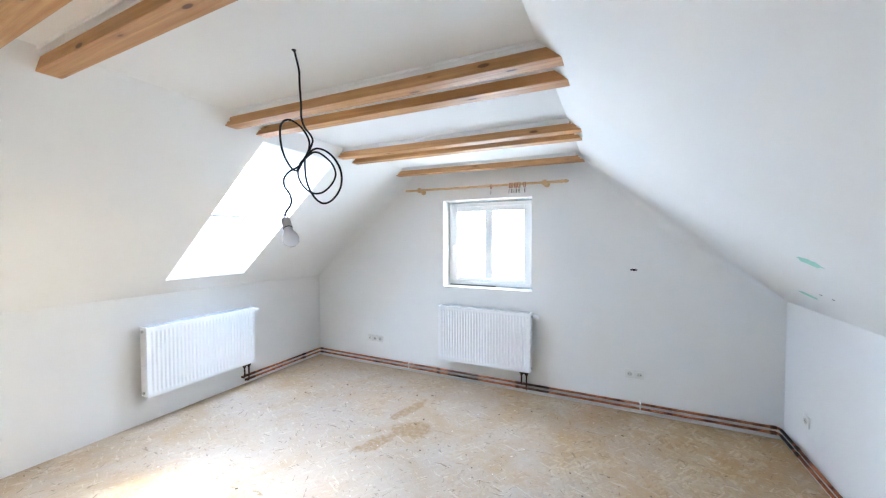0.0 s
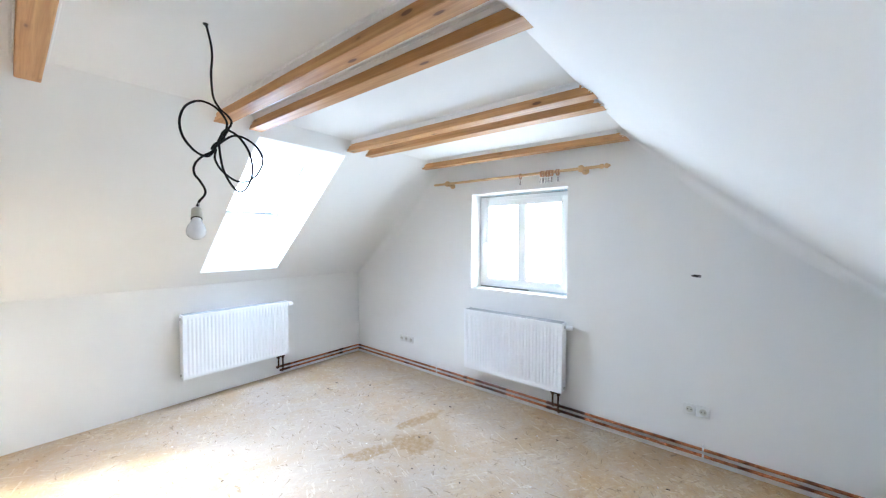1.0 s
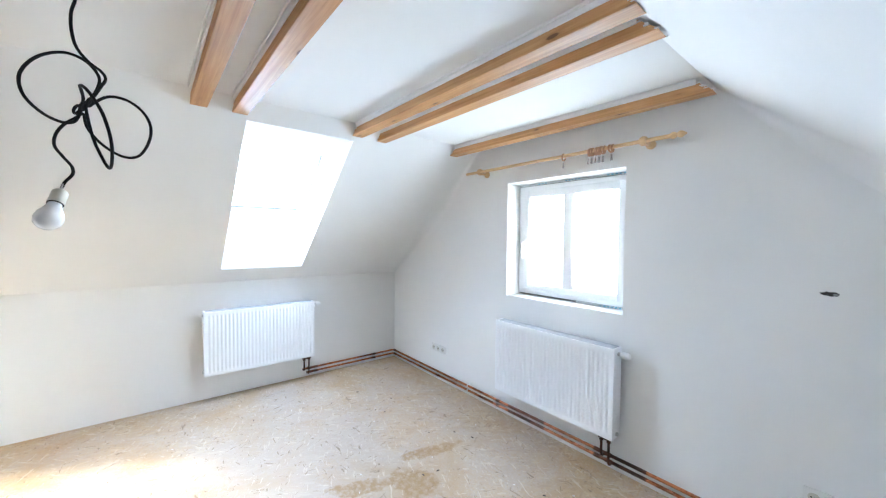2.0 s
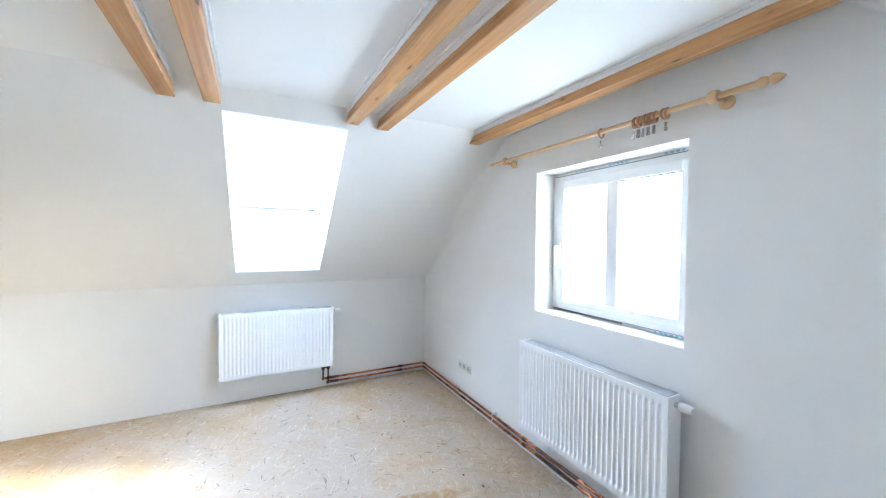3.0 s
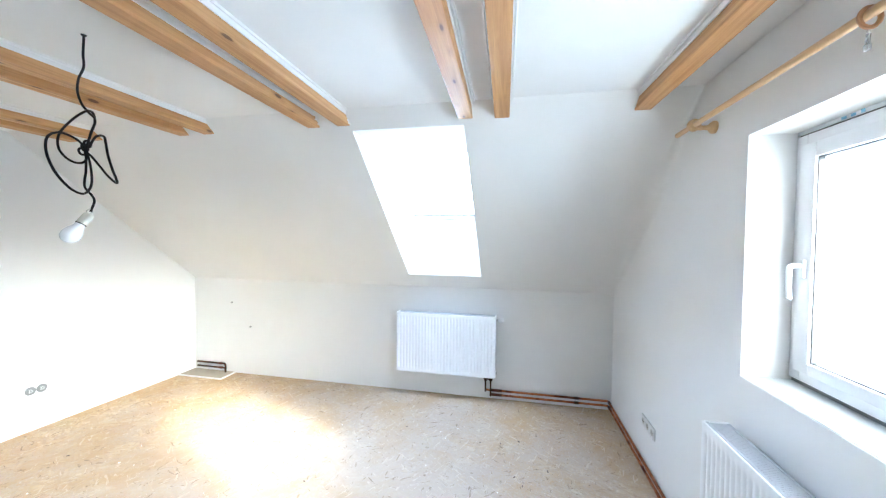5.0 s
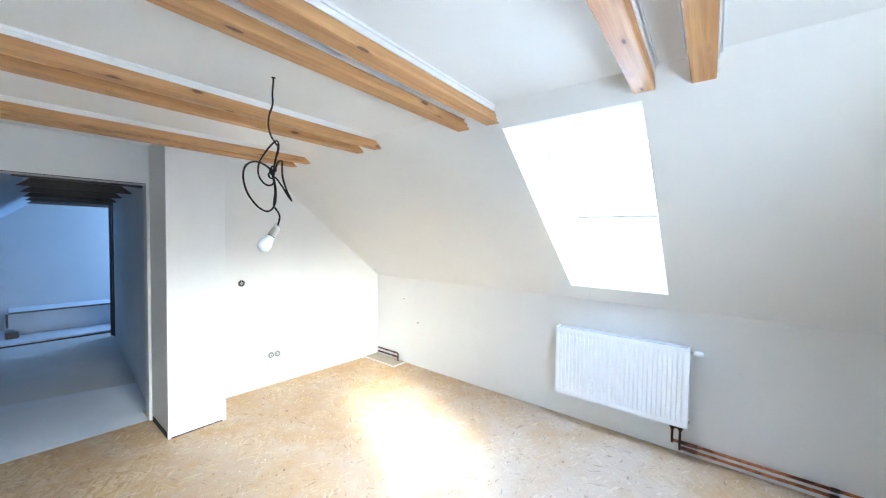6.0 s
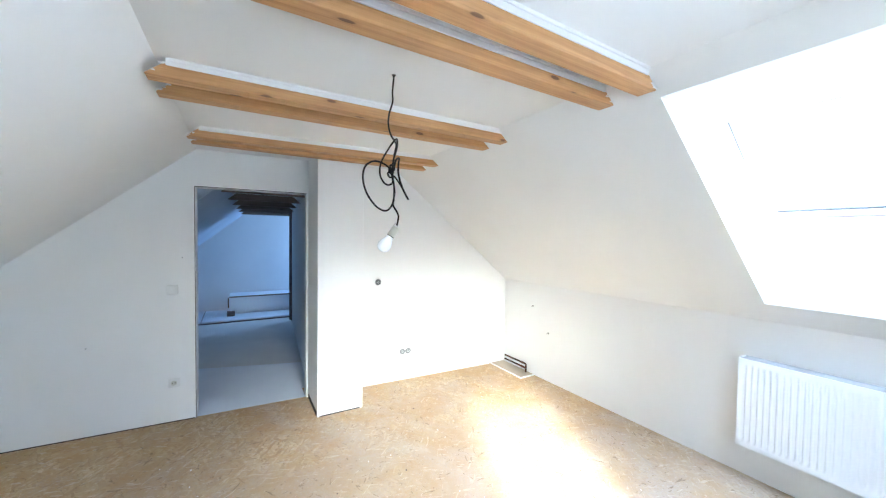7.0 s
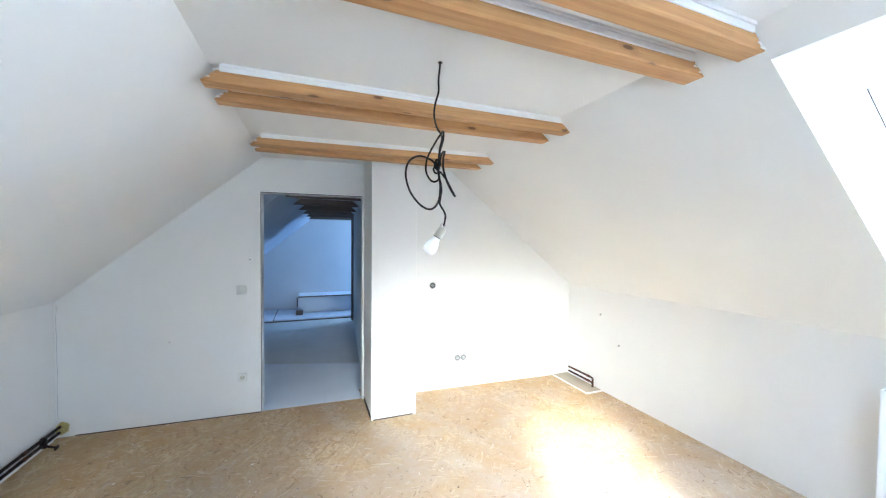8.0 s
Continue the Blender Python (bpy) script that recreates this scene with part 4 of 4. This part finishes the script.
# foot of the door wall: the gap, with its shadow line painted in
strip_along([(d1 + 0.01, y_door(d1)), (XR - 0.12, y_door(XR - 0.12))], 0.0, 0.007, (0, 1, 0), BLACK, "dark_base_line", "dark open joint with its painted shadow line at the partition's foot")
strip_along([(-1.400, -0.677), (-1.030, -0.677)], 0.0, 0.010, (0, 1, 0), BLACK, "dark_base_line", "dark open joint at the foot of the chimney breast")
strip_along([(-1.012, -0.70), (-1.012, -1.12)], 0.0, 0.045, (1, 0, 0), BLACK, "dark_base_line", "dark open joint at the foot of the chimney breast")
strip_along([(d1 + 0.001, y_door(d1)), (d1 + 0.006, y_door(d1))], 0.0, dh + 0.004, (0, 1, 0), BLACK, "jamb_edge", "dark raw edge of the doorway")
strip_along([(d0, y_door(d0)), (d1 + 0.004, y_door(d1))], dh + 0.001, dh + 0.007, (0, 1, 0), BLACK, "head_edge", "dark raw edge over the doorway")
random.seed(21)
bm = bmesh.new()
pts = []
for k in range(24):
    pts.append((XR - 0.012 + random.uniform(-0.003, 0.003), y_door(XR - 0.012) + 0.0015, 0.15 + (KNEE_R - 0.17) * k / 23))
tube(bm, pts, 0.0014, 5)
solid("corner_crack", bm, GRILLE, "thin crack running up the wall corner", "crack", kind="structure")
# pale foam strip between the boards and the walls
solid("edge_strip", boxes(((XL + 0.002, YG - 0.013, 0.0005), (XR - 0.002, YG - 0.0005, 0.026))), CAULK, "pale foam edge strip at the foot of the gable wall", "edge strip", kind="structure")
solid("edge_strip", boxes(((XR - 0.013, -1.20, 0.0005), (XR - 0.0005, YG - 0.014, 0.026))), CAULK, "pale foam edge strip at the foot of the knee wall", "edge strip", kind="structure")
# hall jamb lining on the doorway's inside
bm = bmesh.new()
for k in range(3):
    z = 0.35 + 0.62 * k
    cyl(bm, (d0, y_door(d0) - 0.06, z), (d0 + 0.004, y_door(d0) - 0.06, z), 0.012, 10)
solid("jamb_screw", bm, STEEL, "metal fixing plates in the bare door jamb", "fixing", kind="structure")


# ---- hanging bulb on its knotted cable ----
def pendant():
    o = Vector((-1.018, 1.050, CEIL))
    lamp = thing("hanging_bulb", "bare unlit bulb on a looped and knotted black cable", "hanging lamp", Matrix.Translation(o))
    part("ceiling_hook", lathe(bmesh.new(), [(0, 0.002), (0.010, 0.002), (0.009, -0.003), (0.005, -0.006), (0, -0.006)], Matrix(), 14), BLACK, lamp, "small dark cable outlet")
    to = lambda *pts: [Vector(p) - o for p in pts]
    knot = (-1.000, 1.083, 1.935)
    # down from the ceiling to the bend, back and round the high loop
    down = to((-1.018, 1.050, 2.382), (-1.014, 1.056, 2.355), (-1.006, 1.064, 2.30), (-1.006, 1.066, 2.25), (-0.994, 1.058, 2.20), (-0.990, 1.058, 2.15), (-0.998, 1.066, 2.105), (-1.006, 1.090, 2.072), (-1.004, 1.118, 2.050), (-0.999, 1.128, 2.028), (-0.996, 1.118, 2.002), (-0.997, 1.100, 1.965))
    high = to((-0.999, 1.108, 1.990), (-1.010, 1.112, 2.035), (-1.024, 1.082, 2.078), (-1.034, 1.034, 2.092), (-1.020, 0.984, 2.058), (-0.994, 0.956, 1.995), (-0.987, 0.962, 1.937), (-0.994, 0.996, 1.895), (-1.004, 1.036, 1.879), (-1.012, 1.062, 1.895))
    # the wide loop towards the doorway side of the room, then the one that hangs beside it
    wide = to((-0.985, 1.080, 1.950), (-0.926, 1.081, 1.972), (-0.872, 1.104, 1.944), (-0.849, 1.133, 1.885), (-0.862, 1.148, 1.818), (-0.905, 1.146, 1.766), (-0.953, 1.136, 1.751), (-0.990, 1.118, 1.785), (-1.006, 1.096, 1.850))
    side = to((-1.004, 1.090, 1.940), (-0.998, 1.132, 1.975), (-0.994, 1.177, 1.974), (-0.974, 1.216, 1.940), (-0.968, 1.234, 1.893), (-0.988, 1.226, 1.845), (-1.022, 1.200, 1.808), (-1.046, 1.160, 1.806), (-1.050, 1.112, 1.838), (-1.040, 1.082, 1.880), (-1.012, 1.076, 1.915))
    tail = to((-1.014, 1.060, 1.900), (-1.030, 1.034, 1.880), (-1.042, 1.014, 1.850), (-1.039, 1.011, 1.815), (-1.030, 1.028, 1.785), (-1.040, 1.046, 1.757), (-1.049, 1.046, 1.735), (-1.053, 1.030, 1.712), (-1.051, 1.022, 1.692))
    part("cable", tube(bmesh.new(), smooth_path(down + to(knot) + high + wide + to(knot) + side + tail, 7), 0.0042, 8), CABLE, lamp, "black sheathed cable in loops")
    bm = bmesh.new()
    for j in range(3):
        c = Vector(knot) - o + Vector((0.003, 0.010 - 0.014 * j, 0.014 - 0.014 * j))
        tube(bm, [c + Vector((0.010 * math.cos(t), 0.007 * math.sin(t), 0.011 * math.sin(t + 0.7))) for t in (math.tau * i / 12 for i in range(13))], 0.0042, 8)
    part("knot", bm, CABLE, lamp, "cable wound round itself")
    s, centre = to((-1.050, 1.021, 1.683), (-0.995, 1.002, 1.593))
    turn = Matrix.Translation(s) @ (centre - s).to_track_quat("Z", "Y").to_matrix().to_4x4()
    part("lamp_holder", lathe(bmesh.new(), [(0, 0), (0.010, 0), (0.015, 0.003), (0.0185, 0.008), (0.0190, 0.034), (0.0195, 0.046), (0.018, 0.049), (0, 0.049)], turn, 20), SOCKET_GREY, lamp, "grey plastic lamp holder")
    b = part("bulb", lathe(bmesh.new(), [(0.0, 0.050), (0.0150, 0.051), (0.0175, 0.060), (0.0205, 0.070), (0.0285, 0.086), (0.0320, 0.104), (0.0290, 0.120), (0.018, 0.132), (0, 0.137)], turn, 24), OPAL, lamp, "round opal glass bulb")
    part("collar_ring", lathe(bmesh.new(), [(0.0165, 0.0492), (0.0188, 0.0496), (0.0188, 0.0520), (0.0165, 0.0524)], turn, 20), BLACK, b, "dark gap under the bulb's collar")
    part("strain_hook", tube(bmesh.new(), smooth_path([s + Vector((0.012, 0, 0.0)), s + Vector((0.014, 0.004, 0.012)), s + Vector((0, 0.004, 0.020)), s + Vector((-0.008, 0, 0.010)), s], 5), 0.0022, 6), STEEL, lamp, "wire strain hook")


pendant()


# ---- curtain rod over the gable window ----
def curtain_rod():
    y, z = 3.555, 2.150
    rod = thing("curtain_rod", "turned beech curtain rod with one finial", "curtain rod")
    part("pole", cyl(bmesh.new(), (-2.015, y, z + 0.008), (-0.285, y, z), 0.0125, 18), BEECH, rod)
    turn = Matrix.Translation((-0.287, y, z)) @ pose(0, 0, 0, 0, 90, 0)
    part("finial", lathe(bmesh.new(), [(0, 0), (0.0135, 0), (0.0145, 0.004), (0.0195, 0.012), (0.020, 0.020), (0.015, 0.032), (0.0105, 0.037), (0.0165, 0.043), (0.0205, 0.052), (0.018, 0.063), (0.010, 0.075), (0.004, 0.084), (0, 0.087)], turn, 20), BEECH, rod, "turned pointed beech finial")
    for x in (-1.837, -0.430):
        turn = Matrix.Translation((x, y, z + (0.007 if x < -1 else 0))) @ pose(0, 0, 0, 0, 90, 0)
        b = part("bracket", lathe(bmesh.new(), [(0.0137, -0.018), (0.024, -0.018), (0.029, -0.008), (0.029, 0.008), (0.024, 0.018), (0.0137, 0.018)], turn, 20), BEECH, rod, "beech ring bracket")
        arm = Matrix.Translation((x + 0.012, YG, z - 0.010)) @ pose(0, 0, 0, 90, 0, 0)
        part("arm", lathe(bmesh.new(), [(0, 0.0), (0.029, 0.0), (0.030, 0.012), (0.022, 0.022), (0.012, 0.032), (0.010, 0.05), (0.012, 0.066), (0.010, 0.075), (0, 0.08)], arm, 18), BEECH, b, "turned beech wall rose")


curtain_rod()


def curtain_ring(x, tilt):
    y, z = 3.555, 2.149 + (-(x + 0.285)) * 0.005
    ring = thing("curtain_ring", "dark wooden curtain ring with a clear plastic clip", "curtain ring", Matrix.Translation((x, y, z - 0.008)) @ pose(0, 0, 0, 0, tilt, tilt * 2), group="curtain rings on the rod")
    bm = bmesh.new()
    R, r, n, k = 0.0235, 0.0055, 20, 8
    grid = [[bm.verts.new((r * math.sin(b), (R + r * math.cos(b)) * math.cos(a), (R + r * math.cos(b)) * math.sin(a))) for b in (math.tau * j / k for j in range(k))] for a in (math.tau * i / n for i in range(n))]
    for i in range(n):
        for j in range(k):
            bm.faces.new((grid[i][j], grid[(i + 1) % n][j], grid[(i + 1) % n][(j + 1) % k], grid[i][(j + 1) % k]))
    bmesh.ops.recalc_face_normals(bm, faces=bm.faces[:])
    part("hoop", bm, RING_WOOD, ring, "dark wooden hoop")
    part("eyelet", tube(bmesh.new(), [(0.0, 0.004 * math.cos(t), -0.033 + 0.004 * math.sin(t)) for t in (math.tau * i / 10 for i in range(11))], 0.0012, 5), STEEL, ring, "small steel eyelet")
    bm = boxes(((-0.004, -0.003, -0.062), (0.004, -0.001, -0.038)), ((-0.004, 0.001, -0.062), (0.004, 0.003, -0.038)), ((-0.0055, -0.005, -0.078), (0.0055, 0.005, -0.0625)), bevel=0.0008)
    part("clip", bm, CLEAR, ring, "clear plastic curtain clip", False)


for x, tilt in ((-0.975, 3), (-0.778, 6), (-0.765, -4), (-0.751, 3), (-0.728, 5), (-0.714, -3), (-0.701, 4), (-0.687, -5), (-0.672, 6), (-0.630, -6), (-0.618, 5)):
    curtain_ring(x, tilt)


# ---- crumbs of wood and plaster on the boards ----
def litter(name, mat, label, count, seed, big):
    random.seed(seed)
    bm = bmesh.new()
    for k in range(count):
        x, y = random.uniform(-2.9, 1.0), random.uniform(-0.5, 3.3)
        l, w, a = random.uniform(0.4, 1.0) * big, random.uniform(0.15, 0.4) * big, random.uniform(0, math.tau)
        u, v = Vector((math.cos(a), math.sin(a), 0)) * l, Vector((-math.sin(a), math.cos(a), 0)) * w
        c = Vector((x, y, 0.0005))
        prism(bm, [c - u - v * random.uniform(0.3, 1), c + u * random.uniform(0.6, 1) - v, c + u + v * random.uniform(0.3, 1), c - u * random.uniform(0.5, 1) + v], (0, 0, 1), random.uniform(0.003, 0.007))
    solid(name, bm, mat, label, "litter", kind="stuff")


litter("wood_chips", DARK_UNLIT_WOOD, "small brown wood chips scattered on the strand board", 45, 41, 0.011)
litter("plaster_crumbs", CAULK, "small white crumbs of plaster scattered on the strand board", 90, 43, 0.007)


# ---- outside: the ground ----
bm = bmesh.new()
vs = [bm.verts.new(p) for p in ((-600, -600, -6), (600, -600, -6), (600, 600, -6), (-600, 600, -6))]
bm.faces.new(vs)
solid("ground", bm, EARTH, "winter grass and bare soil round the house", "ground", kind="structure")
